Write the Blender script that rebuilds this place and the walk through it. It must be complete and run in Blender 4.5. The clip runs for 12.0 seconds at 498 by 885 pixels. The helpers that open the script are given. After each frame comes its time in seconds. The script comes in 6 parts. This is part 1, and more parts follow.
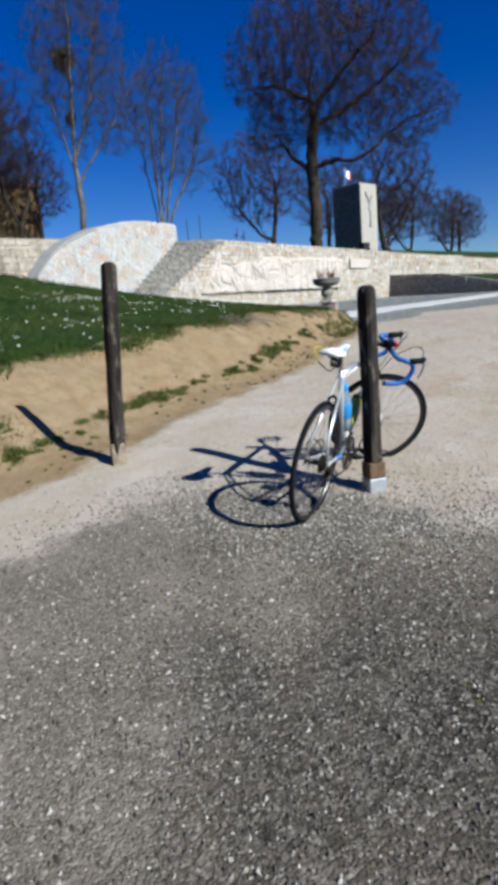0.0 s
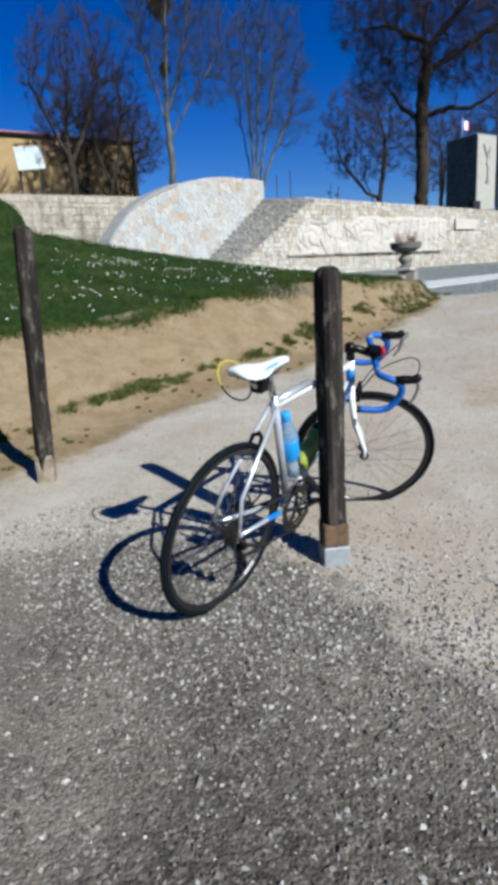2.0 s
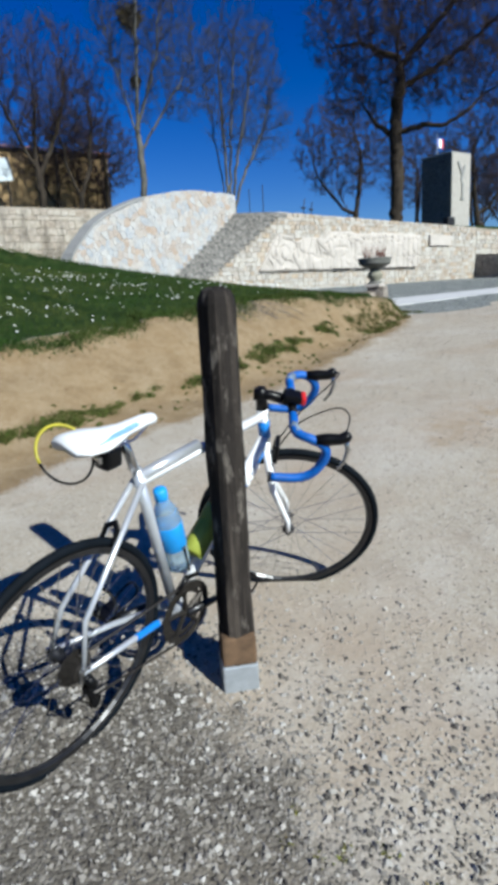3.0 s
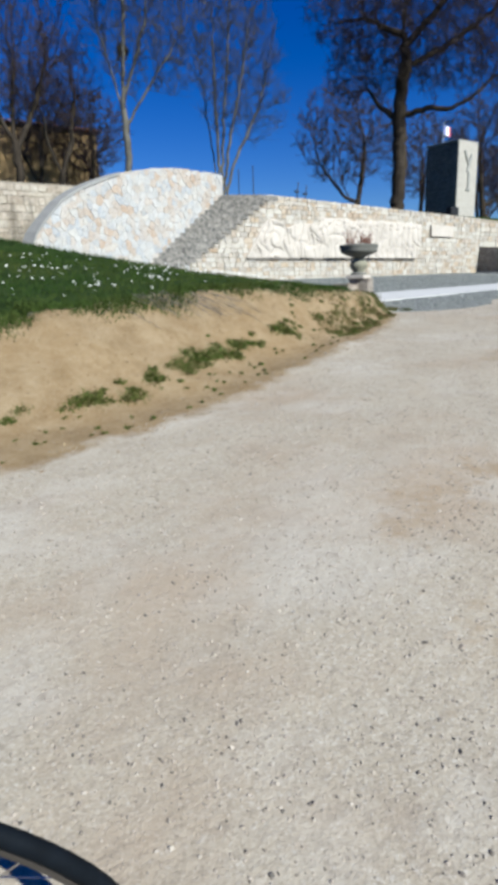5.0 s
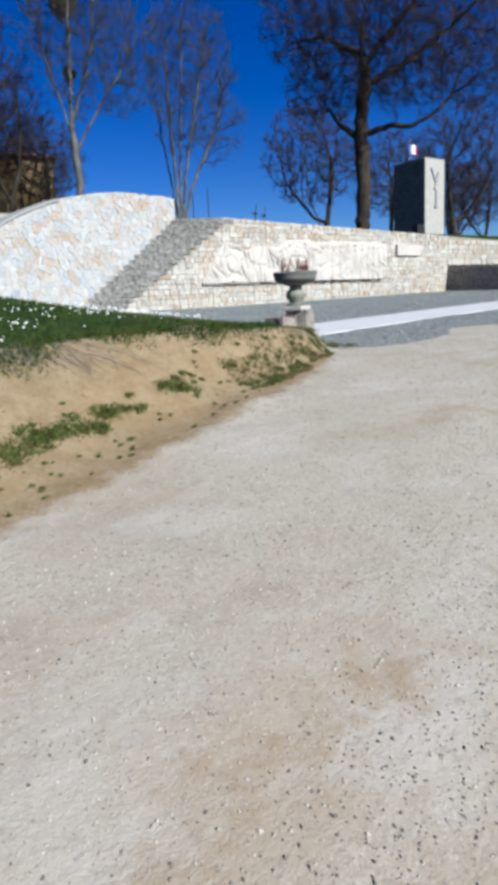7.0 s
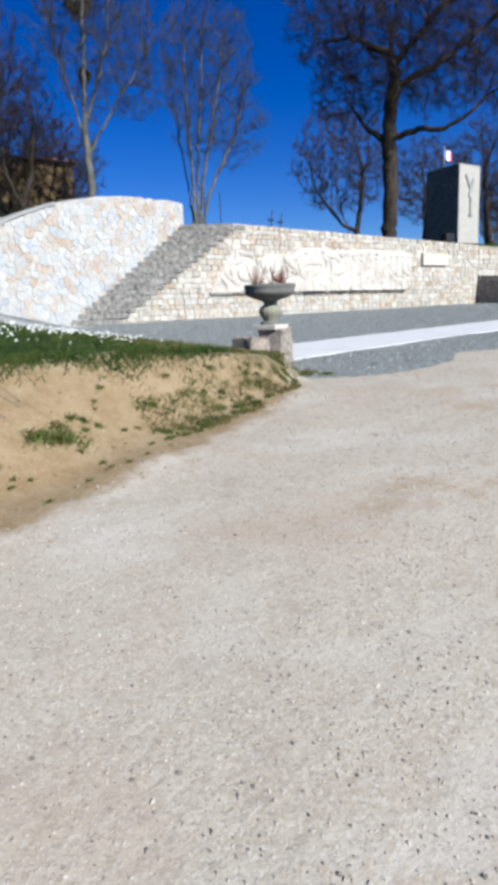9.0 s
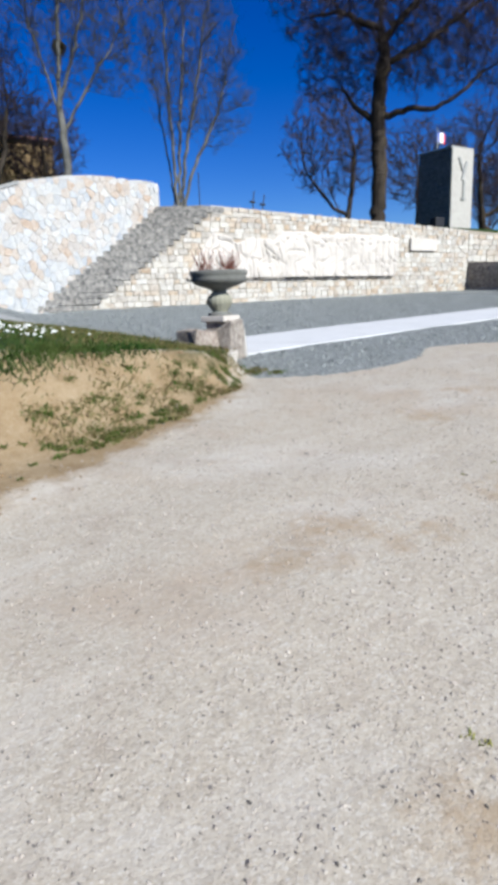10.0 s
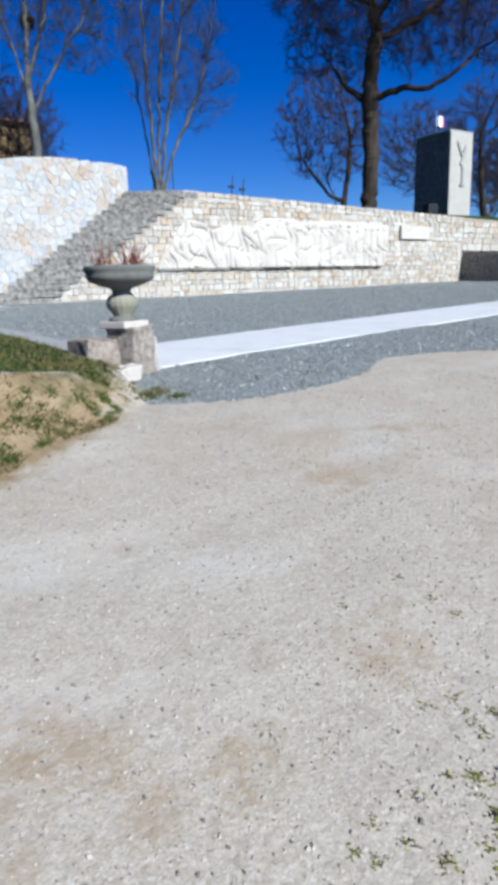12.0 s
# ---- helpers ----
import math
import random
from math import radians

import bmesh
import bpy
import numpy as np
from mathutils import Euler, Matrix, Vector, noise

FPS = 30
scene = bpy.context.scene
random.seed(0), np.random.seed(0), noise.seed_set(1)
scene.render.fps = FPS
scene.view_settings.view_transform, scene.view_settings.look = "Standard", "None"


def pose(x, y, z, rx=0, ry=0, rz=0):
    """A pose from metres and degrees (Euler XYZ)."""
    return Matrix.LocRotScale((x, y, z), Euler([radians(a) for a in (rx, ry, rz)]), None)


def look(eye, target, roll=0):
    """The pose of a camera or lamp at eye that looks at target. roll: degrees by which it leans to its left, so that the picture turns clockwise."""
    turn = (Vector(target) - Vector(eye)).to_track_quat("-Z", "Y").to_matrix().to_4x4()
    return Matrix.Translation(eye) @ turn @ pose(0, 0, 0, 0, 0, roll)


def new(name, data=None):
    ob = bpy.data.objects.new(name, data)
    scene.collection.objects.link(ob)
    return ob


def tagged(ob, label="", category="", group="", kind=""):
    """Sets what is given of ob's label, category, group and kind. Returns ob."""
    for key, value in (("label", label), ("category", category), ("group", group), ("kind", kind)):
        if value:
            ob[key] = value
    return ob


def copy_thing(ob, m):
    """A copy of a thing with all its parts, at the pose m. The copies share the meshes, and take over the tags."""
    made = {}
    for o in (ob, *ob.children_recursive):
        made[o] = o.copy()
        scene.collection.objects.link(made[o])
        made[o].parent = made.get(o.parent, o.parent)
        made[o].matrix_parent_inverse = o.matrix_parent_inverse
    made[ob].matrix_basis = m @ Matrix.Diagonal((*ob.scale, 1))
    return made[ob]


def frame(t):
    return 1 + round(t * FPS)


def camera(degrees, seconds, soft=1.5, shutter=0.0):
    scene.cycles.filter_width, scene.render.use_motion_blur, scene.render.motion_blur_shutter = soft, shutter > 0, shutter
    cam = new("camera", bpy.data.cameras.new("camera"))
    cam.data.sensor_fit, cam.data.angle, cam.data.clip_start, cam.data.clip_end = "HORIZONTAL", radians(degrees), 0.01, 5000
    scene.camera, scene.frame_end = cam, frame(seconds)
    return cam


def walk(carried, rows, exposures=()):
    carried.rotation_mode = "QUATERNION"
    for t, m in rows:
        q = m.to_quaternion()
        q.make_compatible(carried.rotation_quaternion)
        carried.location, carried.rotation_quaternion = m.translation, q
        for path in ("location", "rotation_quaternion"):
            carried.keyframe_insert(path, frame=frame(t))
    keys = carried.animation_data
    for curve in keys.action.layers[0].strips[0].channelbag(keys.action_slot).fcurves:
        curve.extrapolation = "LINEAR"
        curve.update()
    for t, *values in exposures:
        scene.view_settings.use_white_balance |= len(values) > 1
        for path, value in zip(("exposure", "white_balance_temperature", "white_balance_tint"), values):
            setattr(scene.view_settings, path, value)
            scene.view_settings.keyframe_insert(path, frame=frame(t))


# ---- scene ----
import collections

cam = camera(43.4, 12.0, soft=5.5)
PATH = [
    (0, (0.925, 3.726, 1.111), (2.232, 5.187, 0.717), -4.6),
    (0.5, (1.269, 3.767, 1.131), (2.509, 5.268, 0.671), -3.4),
    (1, (1.632, 3.904, 1.127), (2.791, 5.473, 0.686), -4.3),
    (1.5, (2.026, 3.994, 1.147), (3.15, 5.596, 0.737), -5.0),
    (2, (2.36, 4.073, 1.184), (3.399, 5.71, 0.695), -3.4),
    (2.5, (2.697, 4.299, 1.203), (3.772, 5.943, 0.826), -3.5),
    (2.7, (2.844, 4.37, 1.202), (3.95, 5.979, 0.767), -3.2),
    (4.3, (3.936, 5.128, 1.195), (4.945, 6.794, 0.740), -2.2),
    (4.5, (4.106, 5.215, 1.217), (5.121, 6.883, 0.786), -0.7),
    (5, (4.489, 5.435, 1.198), (5.584, 7.037, 0.714), -1.5),
    (5.5, (4.854, 5.634, 1.258), (6.036, 7.155, 0.720), -2.7),
    (6, (5.233, 5.761, 1.295), (6.350, 7.324, 0.740), -1.1),
    (6.5, (5.597, 5.981, 1.332), (6.741, 7.539, 0.818), -2.4),
    (7, (5.976, 6.143, 1.358), (7.119, 7.729, 0.934), -3.2),
    (7.2, (6.127, 6.209, 1.393), (7.237, 7.823, 0.990), -2.0),
    (8.8, (7.273, 6.713, 1.455), (8.251, 8.389, 0.973), -3.0),
    (9, (7.451, 6.767, 1.443), (8.514, 8.414, 1.046), -2.4),
    (9.5, (7.814, 6.882, 1.468), (8.972, 8.443, 0.999), -1.2),
    (10, (8.278, 7.093, 1.478), (9.349, 8.723, 1.035), -2.1),
    (10.5, (8.618, 7.219, 1.489), (9.803, 8.778, 1.079), -1.8),
    (11, (8.945, 7.377, 1.511), (10.073, 8.974, 1.089), -2.2),
    (11.5, (9.299, 7.512, 1.553), (10.303, 9.19, 1.132), -2.0),
    (12, (9.651, 7.695, 1.567), (10.711, 9.322, 1.089), -2.0),
]
EXPOSURES = [(0.0, 0.72, 5880, 5), (2.5, 0.66, 5720, 3), (4.3, 0.68, 5880, 2), (5.2, 0.78, 5900, 4), (7.0, 0.79, 5720, 5), (9.5, 0.92, 5780, 7), (12.0, 0.85, 5500, 6)]
walk(cam, [(t, look(eye, target, roll)) for t, eye, target, roll in PATH], EXPOSURES)

# ---------------------------------------------------------------- light
SUN_TO = Vector((0.10, -1.0, 0.69)).normalized()      # towards the sun
SUN_ELEV = math.asin(SUN_TO.z)
SUN_AZ = math.atan2(SUN_TO.x, SUN_TO.y)
world = bpy.data.worlds.new("sky")
scene.world = world
world.use_nodes = True
wn = world.node_tree
sky = wn.nodes.new("ShaderNodeTexSky")
sky.sky_type = "NISHITA"
sky.sun_disc = False
sky.sun_elevation = SUN_ELEV
sky.sun_rotation = SUN_AZ
sky.altitude = 600
sky.air_density = 1.0
sky.dust_density = 0.0
sky.ozone_density = 5.0
deep = wn.nodes.new("ShaderNodeHueSaturation")
deep.inputs["Hue"].default_value = 0.523
deep.inputs["Saturation"].default_value = 1.36
wn.links.new(sky.outputs[0], deep.inputs["Color"])
wn.links.new(deep.outputs[0], wn.nodes["Background"].inputs[0])
wn.nodes["Background"].inputs[1].default_value = 0.051
sun_data = bpy.data.lights.new("sun", "SUN")
sun_data.energy = 5.0
sun_data.angle = radians(0.5)
sun_data.color = (1.0, 0.935, 0.82)
sun = new("sun", sun_data)
sun.matrix_world = look((0, 0, 30), Vector((0, 0, 30)) - SUN_TO)


# ---------------------------------------------------------------- materials
class Mat:
    """A small node-material builder."""

    def __init__(self, name, rough=0.8, metal=0.0, spec=0.4):
        self.m = bpy.data.materials.new(name)
        self.m.use_nodes = True
        self.t = self.m.node_tree
        self.b = self.t.nodes["Principled BSDF"]
        self.b.inputs["Roughness"].default_value = rough
        self.b.inputs["Metallic"].default_value = metal
        self.b.inputs["Specular IOR Level"].default_value = spec
        self.co = None
        self.bumped = None

    def node(self, kind, **kw):
        n = self.t.nodes.new(kind)
        for k, v in kw.items():
            n.inputs[k].default_value = v
        return n

    def coord(self, local=False):
        if self.co is None:
            if local:
                self.co = self.node("ShaderNodeTexCoord").outputs["Object"]
            else:
                self.co = self.node("ShaderNodeNewGeometry").outputs["Position"]
        return self.co

    def noise(self, scale, detail=4.0, rough=0.6, stretch=None):
        n = self.node("ShaderNodeTexNoise", Scale=scale, Detail=detail, Roughness=rough)
        src = self.coord()
        if stretch:
            mp = self.node("ShaderNodeMapping")
            mp.inputs["Scale"].default_value = stretch
            self.t.links.new(src, mp.inputs[0])
            src = mp.outputs[0]
        self.t.links.new(src, n.inputs["Vector"])
        return n.outputs["Fac"]

    def voronoi(self, scale, out="Color", feature="F1"):
        n = self.node("ShaderNodeTexVoronoi", Scale=scale)
        n.feature = feature
        self.t.links.new(self.coord(), n.inputs["Vector"])
        return n.outputs[out]

    def ramp(self, fac, stops, smooth=False):
        n = self.node("ShaderNodeValToRGB")
        if smooth:
            n.color_ramp.interpolation = "EASE"
        e = n.color_ramp.elements
        while len(e) < len(stops):
            e.new(0.5)
        for el, (p, c) in zip(e, stops):
            el.position = p
            el.color = (*c, 1) if len(c) == 3 else c
        self.t.links.new(fac, n.inputs[0])
        return n.outputs[0]

    def level(self, fac, a, b):
        n = self.node("ShaderNodeMapRange")
        n.inputs[1].default_value, n.inputs[2].default_value = a, b
        n.clamp = True
        self.t.links.new(fac, n.inputs[0])
        return n.outputs[0]

    def mix(self, fac, a, b, mode="MIX"):
        n = self.t.nodes.new("ShaderNodeMix")
        n.data_type, n.blend_type = "RGBA", mode
        for s, v in ((n.inputs[0], fac), (n.inputs[6], a), (n.inputs[7], b)):
            if hasattr(v, "is_linked"):
                self.t.links.new(v, s)
            elif isinstance(v, tuple):
                s.default_value = (*v, 1)
            else:
                s.default_value = v
        return n.outputs[2]

    def math(self, op, a, b=0.0):
        n = self.t.nodes.new("ShaderNodeMath")
        n.operation = op
        for s, v in ((n.inputs[0], a), (n.inputs[1], b)):
            if hasattr(v, "is_linked"):
                self.t.links.new(v, s)
            else:
                s.default_value = v
        return n.outputs[0]

    def attr(self, name):
        n = self.node("ShaderNodeAttribute")
        n.attribute_name = name
        return n.outputs["Fac"]

    def random(self):
        return self.node("ShaderNodeObjectInfo").outputs["Random"]

    def island(self):
        return self.node("ShaderNodeNewGeometry").outputs["Random Per Island"]

    def color(self, c):
        if isinstance(c, tuple):
            self.b.inputs["Base Color"].default_value = (*c, 1)
        else:
            self.t.links.new(c, self.b.inputs["Base Color"])
        return self

    def rough(self, s):
        self.t.links.new(s, self.b.inputs["Roughness"])
        return self

    def bump(self, h, strength=0.5, dist=0.02):
        n = self.node("ShaderNodeBump", Strength=strength, Distance=dist)
        self.t.links.new(h, n.inputs["Height"])
        if self.bumped is not None:
            self.t.links.new(self.bumped, n.inputs["Normal"])
        self.bumped = n.outputs[0]
        self.t.links.new(self.bumped, self.b.inputs["Normal"])
        return self


def plain(name, c, rough=0.5, metal=0.0, grain=30.0, vary=0.12, bump=0.1, spec=0.4):
    """A painted or moulded surface with slight mottling."""
    k = Mat(name, rough, metal, spec)
    lo = tuple(v * (1 - vary) for v in c)
    hi = tuple(min(1, v * (1 + vary)) for v in c)
    k.color(k.ramp(k.noise(grain), [(0.3, lo), (0.7, hi)]))
    if bump:
        k.bump(k.noise(grain * 6), bump, 0.002)
    return k.m


def make_ground():
    k = Mat("ground_earth", 0.95, spec=0.12)
    mid, fine = k.noise(3.0, 5), k.noise(26.0, 5)

    def tone(scale):
        sep = k.node("ShaderNodeSeparateColor")
        k.t.links.new(k.voronoi(scale), sep.inputs[0])
        return sep.outputs[0]
    gr, cg, big = tone(170.0), tone(85.0), tone(38.0)
    # pale compacted gravel
    speck = k.ramp(gr, [(0.0, (0.136, 0.115, 0.093)), (0.10, (0.289, 0.251, 0.200)), (0.7, (0.374, 0.336, 0.276)), (0.92, (0.425, 0.391, 0.340)), (1.0, (0.544, 0.518, 0.484))])
    lump = k.ramp(cg, [(0.0, (0.204, 0.174, 0.140)), (0.2, (0.315, 0.276, 0.221)), (0.8, (0.383, 0.344, 0.285)), (1.0, (0.484, 0.455, 0.412))])
    soft = k.ramp(k.noise(7.0, 6, 0.7), [(0.3, (0.306, 0.259, 0.200)), (0.5, (0.361, 0.319, 0.255)), (0.7, (0.412, 0.378, 0.319))])
    pale = k.mix(0.72, soft, k.mix(0.42, speck, lump))
    pale = k.mix(k.math("MULTIPLY", k.level(k.noise(0.75, 6, 0.65), 0.50, 0.66), 0.75), pale, (0.315, 0.255, 0.194))
    pale = k.mix(k.math("MULTIPLY", k.level(k.noise(1.1, 5, 0.6, stretch=(1, 1.6, 1)), 0.50, 0.68), 0.6), pale, (0.425, 0.395, 0.353))
    pale = k.mix(k.math("MULTIPLY", k.level(k.noise(2.7, 6, 0.75), 0.56, 0.72), 0.6), pale, (0.246, 0.204, 0.162))
    pale = k.mix(k.math("MULTIPLY", k.level(fine, 0.56, 0.74), 0.5), pale, (0.212, 0.183, 0.153))
    clay = k.level(k.math("ADD", k.attr("stain"), k.math("MULTIPLY", k.math("SUBTRACT", k.noise(9.0, 6, 0.8), 0.5), 2.6)), 0.35, 0.95)
    pale = k.mix(k.math("MULTIPLY", clay, 0.75), pale, (0.264, 0.196, 0.123))
    # dark coarse chippings with dusty patches
    dark = k.ramp(cg, [(0.0, (0.008, 0.007, 0.006)), (0.40, (0.032, 0.029, 0.025)), (0.75, (0.083, 0.076, 0.066)), (0.93, (0.145, 0.133, 0.119)), (1.0, (0.303, 0.289, 0.268))])
    dark = k.mix(0.35, dark, k.ramp(big, [(0.0, (0.012, 0.010, 0.009)), (0.6, (0.054, 0.049, 0.043)), (1.0, (0.196, 0.180, 0.162))]))
    dust = k.math("MULTIPLY", k.level(k.noise(0.9, 6, 0.65), 0.47, 0.60), 0.85)
    dark = k.mix(k.math("MULTIPLY", dust, k.math("ADD", k.math("MULTIPLY", k.attr("dusty"), 0.65), 0.32)), dark, (0.170, 0.148, 0.118))
    dark = k.mix(k.math("MULTIPLY", k.attr("dusty"), 0.55), dark, k.mix(0.5, (0.188, 0.170, 0.143), lump))
    # grey chippings of the court
    court = k.ramp(cg, [(0.0, (0.072, 0.078, 0.076)), (0.5, (0.174, 0.187, 0.183)), (0.9, (0.264, 0.276, 0.272)), (1.0, (0.442, 0.451, 0.442))])
    court = k.mix(k.math("MULTIPLY", k.level(mid, 0.45, 0.7), 0.3), court, (0.217, 0.230, 0.223))
    # sandy clay bank
    sand = k.ramp(k.noise(5.0, 6, 0.7), [(0.28, (0.161, 0.112, 0.059)), (0.5, (0.227, 0.167, 0.097)), (0.72, (0.276, 0.217, 0.138))])
    sand = k.mix(k.math("MULTIPLY", k.level(fine, 0.52, 0.75), 0.6), sand, (0.165, 0.111, 0.054))
    sand = k.mix(k.math("MULTIPLY", k.level(k.noise(1.3, 6, 0.7), 0.48, 0.66), 0.6), sand, (0.194, 0.132, 0.067))
    sand = k.mix(k.math("MULTIPLY", k.level(gr, 0.84, 1.0), 0.5), sand, (0.329, 0.289, 0.217))
    sand = k.mix(k.math("MULTIPLY", k.level(k.noise(60.0, 3, 0.6), 0.62, 0.72), 0.55), sand, (0.083, 0.056, 0.032))
    # soil under grass
    turf = k.ramp(k.noise(7.0, 6), [(0.3, (0.009, 0.017, 0.003)), (0.55, (0.017, 0.034, 0.007)), (0.75, (0.043, 0.051, 0.015))])
    wob = k.math("MULTIPLY", k.math("SUBTRACT", k.noise(4.0, 6, 0.7), 0.5), 0.9)

    def zone(name):
        return k.level(k.math("ADD", k.attr(name), wob), 0.38, 0.62)
    c = k.mix(zone("dark"), pale, dark)
    c = k.mix(zone("court"), c, court)
    c = k.mix(zone("sand"), c, sand)
    c = k.mix(zone("turf"), c, turf)
    k.color(c)
    # stones stand out of their bed
    loose = k.math("ADD", k.math("MULTIPLY", k.math("MAXIMUM", zone("dark"), zone("court")), 0.92), 0.08)
    k.bump(k.math("MULTIPLY", k.voronoi(85.0, "Distance"), loose), 0.6, -0.010)
    k.bump(k.math("MULTIPLY", cg, loose), 0.5, 0.012)
    k.bump(gr, 0.30, 0.004)
    k.bump(k.noise(120.0, 4, 0.7), 0.30, 0.004)
    k.bump(k.noise(9.0, 6, 0.75), 0.40, 0.025)
    return k.m


def make_stone(name, tones, joined=False, streak=0.35, grain=1.0, runs=0.0):
    """Rubble stone; each piece takes its own tone."""
    k = Mat(name, 0.9, spec=0.25)
    r = k.island() if joined else k.random()
    stops = [(i / (len(tones) - 1), t) for i, t in enumerate(tones)]
    base = k.ramp(r, stops)
    base = k.mix(k.level(k.noise(9.0 * grain, 6, 0.65), 0.35, 0.75), base, k.mix(0.5, base, (0.62, 0.58, 0.52)))
    base = k.mix(k.math("MULTIPLY", k.level(k.noise(2.2 * grain, 5, 0.7), 0.5, 0.75), streak), base, (0.16, 0.14, 0.115))
    base = k.mix(k.math("MULTIPLY", k.level(k.noise(38.0 * grain, 4), 0.58, 0.75), 0.45), base, (0.2, 0.17, 0.14))
    if runs:
        base = k.mix(k.math("MULTIPLY", k.level(k.noise(1.6, 6, 0.7, stretch=(1, 1, 0.25)), 0.48, 0.62), runs), base, (0.085, 0.075, 0.06))
    k.color(base)
    k.bump(k.noise(28.0 * grain, 6, 0.7), 0.6, 0.02)
    k.bump(k.noise(6.0 * grain, 4), 0.5, 0.04)
    return k.m


def make_wood():
    k = Mat("weathered_wood", 0.85, spec=0.2)
    g = k.noise(14.0, 6, 0.7, stretch=(1, 1, 0.07))
    c = k.ramp(g, [(0.3, (0.005, 0.0045, 0.004)), (0.52, (0.016, 0.013, 0.011)), (0.72, (0.075, 0.062, 0.051))])
    c = k.mix(k.level(k.noise(6.0, 5), 0.5, 0.68), c, (0.022, 0.018, 0.015))
    k.color(c)
    c = k.mix(k.math("MULTIPLY", k.level(k.noise(22.0, 5, 0.7, stretch=(1, 1, 0.4)), 0.55, 0.66), 0.75), c, (0.13, 0.115, 0.098))
    k.color(c)
    k.bump(g, 0.9, 0.014)
    k.bump(k.noise(9.0, 4), 0.6, 0.02)
    return k.m


def make_bark(name, a, b):
    k = Mat(name, 0.95, spec=0.1)
    k.color(k.ramp(k.noise(5.0, 6, 0.7, stretch=(1, 1, 0.25)), [(0.3, a), (0.7, b)]))
    k.bump(k.noise(12.0, 5, 0.7, stretch=(1, 1, 0.2)), 0.7, 0.03)
    return k.m


def make_concrete(name, a, b):
    k = Mat(name, 0.85, spec=0.3)
    c = k.ramp(k.noise(3.0, 6, 0.7), [(0.3, a), (0.7, b)])
    c = k.mix(k.math("MULTIPLY", k.level(k.noise(45.0), 0.55, 0.72), 0.35), c, tuple(v * 0.5 for v in a))
    c = k.mix(k.math("MULTIPLY", k.level(k.noise(1.1, 6, 0.75), 0.5, 0.68), 0.3), c, tuple(v * 0.6 for v in a))
    k.color(c)
    k.bump(k.noise(60.0, 5), 0.4, 0.006)
    return k.m


def make_blades(name, cols):
    k = Mat(name, 0.8, spec=0.08)
    c = k.ramp(k.island(), [(i / (len(cols) - 1), t) for i, t in enumerate(cols)])
    k.color(k.mix(k.level(k.noise(0.8, 4), 0.4, 0.7), c, k.mix(0.5, c, (0.10, 0.10, 0.03))))
    return k.m


M_GROUND = make_ground()
SLAB_TONES = [(0.345, 0.344, 0.336), (0.289, 0.319, 0.355), (0.389, 0.396, 0.396), (0.295, 0.215, 0.154), (0.345, 0.344, 0.336), (0.251, 0.279, 0.315), (0.383, 0.377, 0.362), (0.308, 0.253, 0.208), (0.339, 0.350, 0.362), (0.364, 0.369, 0.375), (0.357, 0.331, 0.308)]
M_SLABSTONE = make_stone("pale_polygonal_stone", SLAB_TONES, streak=0.2, grain=1.4)
M_SLABREST = make_stone("pale_polygonal_stone_joined", SLAB_TONES, joined=True, streak=0.2, grain=1.4)
WALL_TONES = [(0.314, 0.278, 0.228), (0.406, 0.392, 0.364), (0.257, 0.185, 0.117), (0.328, 0.307, 0.271), (0.399, 0.378, 0.335), (0.243, 0.221, 0.192), (0.357, 0.343, 0.314), (0.321, 0.243, 0.157), (0.414, 0.399, 0.371)]
M_WALLSTONE = make_stone("ochre_coursed_stone", WALL_TONES)
M_WALLREST = make_stone("ochre_coursed_stone_joined", WALL_TONES, joined=True)
M_OLDSTONE = make_stone("stained_old_stone", [(0.299, 0.264, 0.207), (0.357, 0.328, 0.278), (0.236, 0.192, 0.143), (0.328, 0.292, 0.243)], joined=True, streak=0.85, runs=0.75)
# terrace face's shade and the relief's shadow line are put into this tone
M_SHADESTONE = make_stone("shade_toned_stone", [(0.114, 0.100, 0.085), (0.157, 0.136, 0.114), (0.093, 0.085, 0.078)], streak=0.5)
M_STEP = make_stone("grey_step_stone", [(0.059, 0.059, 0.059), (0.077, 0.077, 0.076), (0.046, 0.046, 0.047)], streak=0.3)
M_MORTAR = make_concrete("lime_mortar", (0.328, 0.311, 0.285), (0.392, 0.374, 0.350))
M_OLDMORTAR = make_concrete("old_mortar", (0.236, 0.204, 0.164), (0.307, 0.275, 0.228))
M_RELIEF = make_concrete("carved_pale_limestone", (0.406, 0.371, 0.331), (0.471, 0.435, 0.396))
# shade on the tower's sides is put into this dark masonry colour
M_TOWERSHADE = make_stone("tower_masonry_shade_toned", [(0.061, 0.056, 0.050), (0.085, 0.078, 0.071), (0.050, 0.047, 0.043), (0.100, 0.093, 0.082)], joined=True, streak=0.4)
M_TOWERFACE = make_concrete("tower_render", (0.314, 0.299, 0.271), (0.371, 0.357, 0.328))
M_STRIP = make_concrete("pale_concrete", (0.459, 0.459, 0.459), (0.520, 0.520, 0.520))
M_KERB = make_concrete("grey_concrete", (0.236, 0.236, 0.228), (0.299, 0.299, 0.292))
M_URN = make_concrete("weathered_cast_stone", (0.097, 0.097, 0.088), (0.160, 0.160, 0.146))
M_PLINTH = make_stone("rough_plinth_stone", [(0.13, 0.10, 0.082), (0.20, 0.175, 0.145), (0.16, 0.12, 0.095)], streak=0.7, grain=2.2)
M_WOOD = make_wood()
M_GALV = plain("galvanised_steel", (0.42, 0.45, 0.48), 0.45, 0.6)
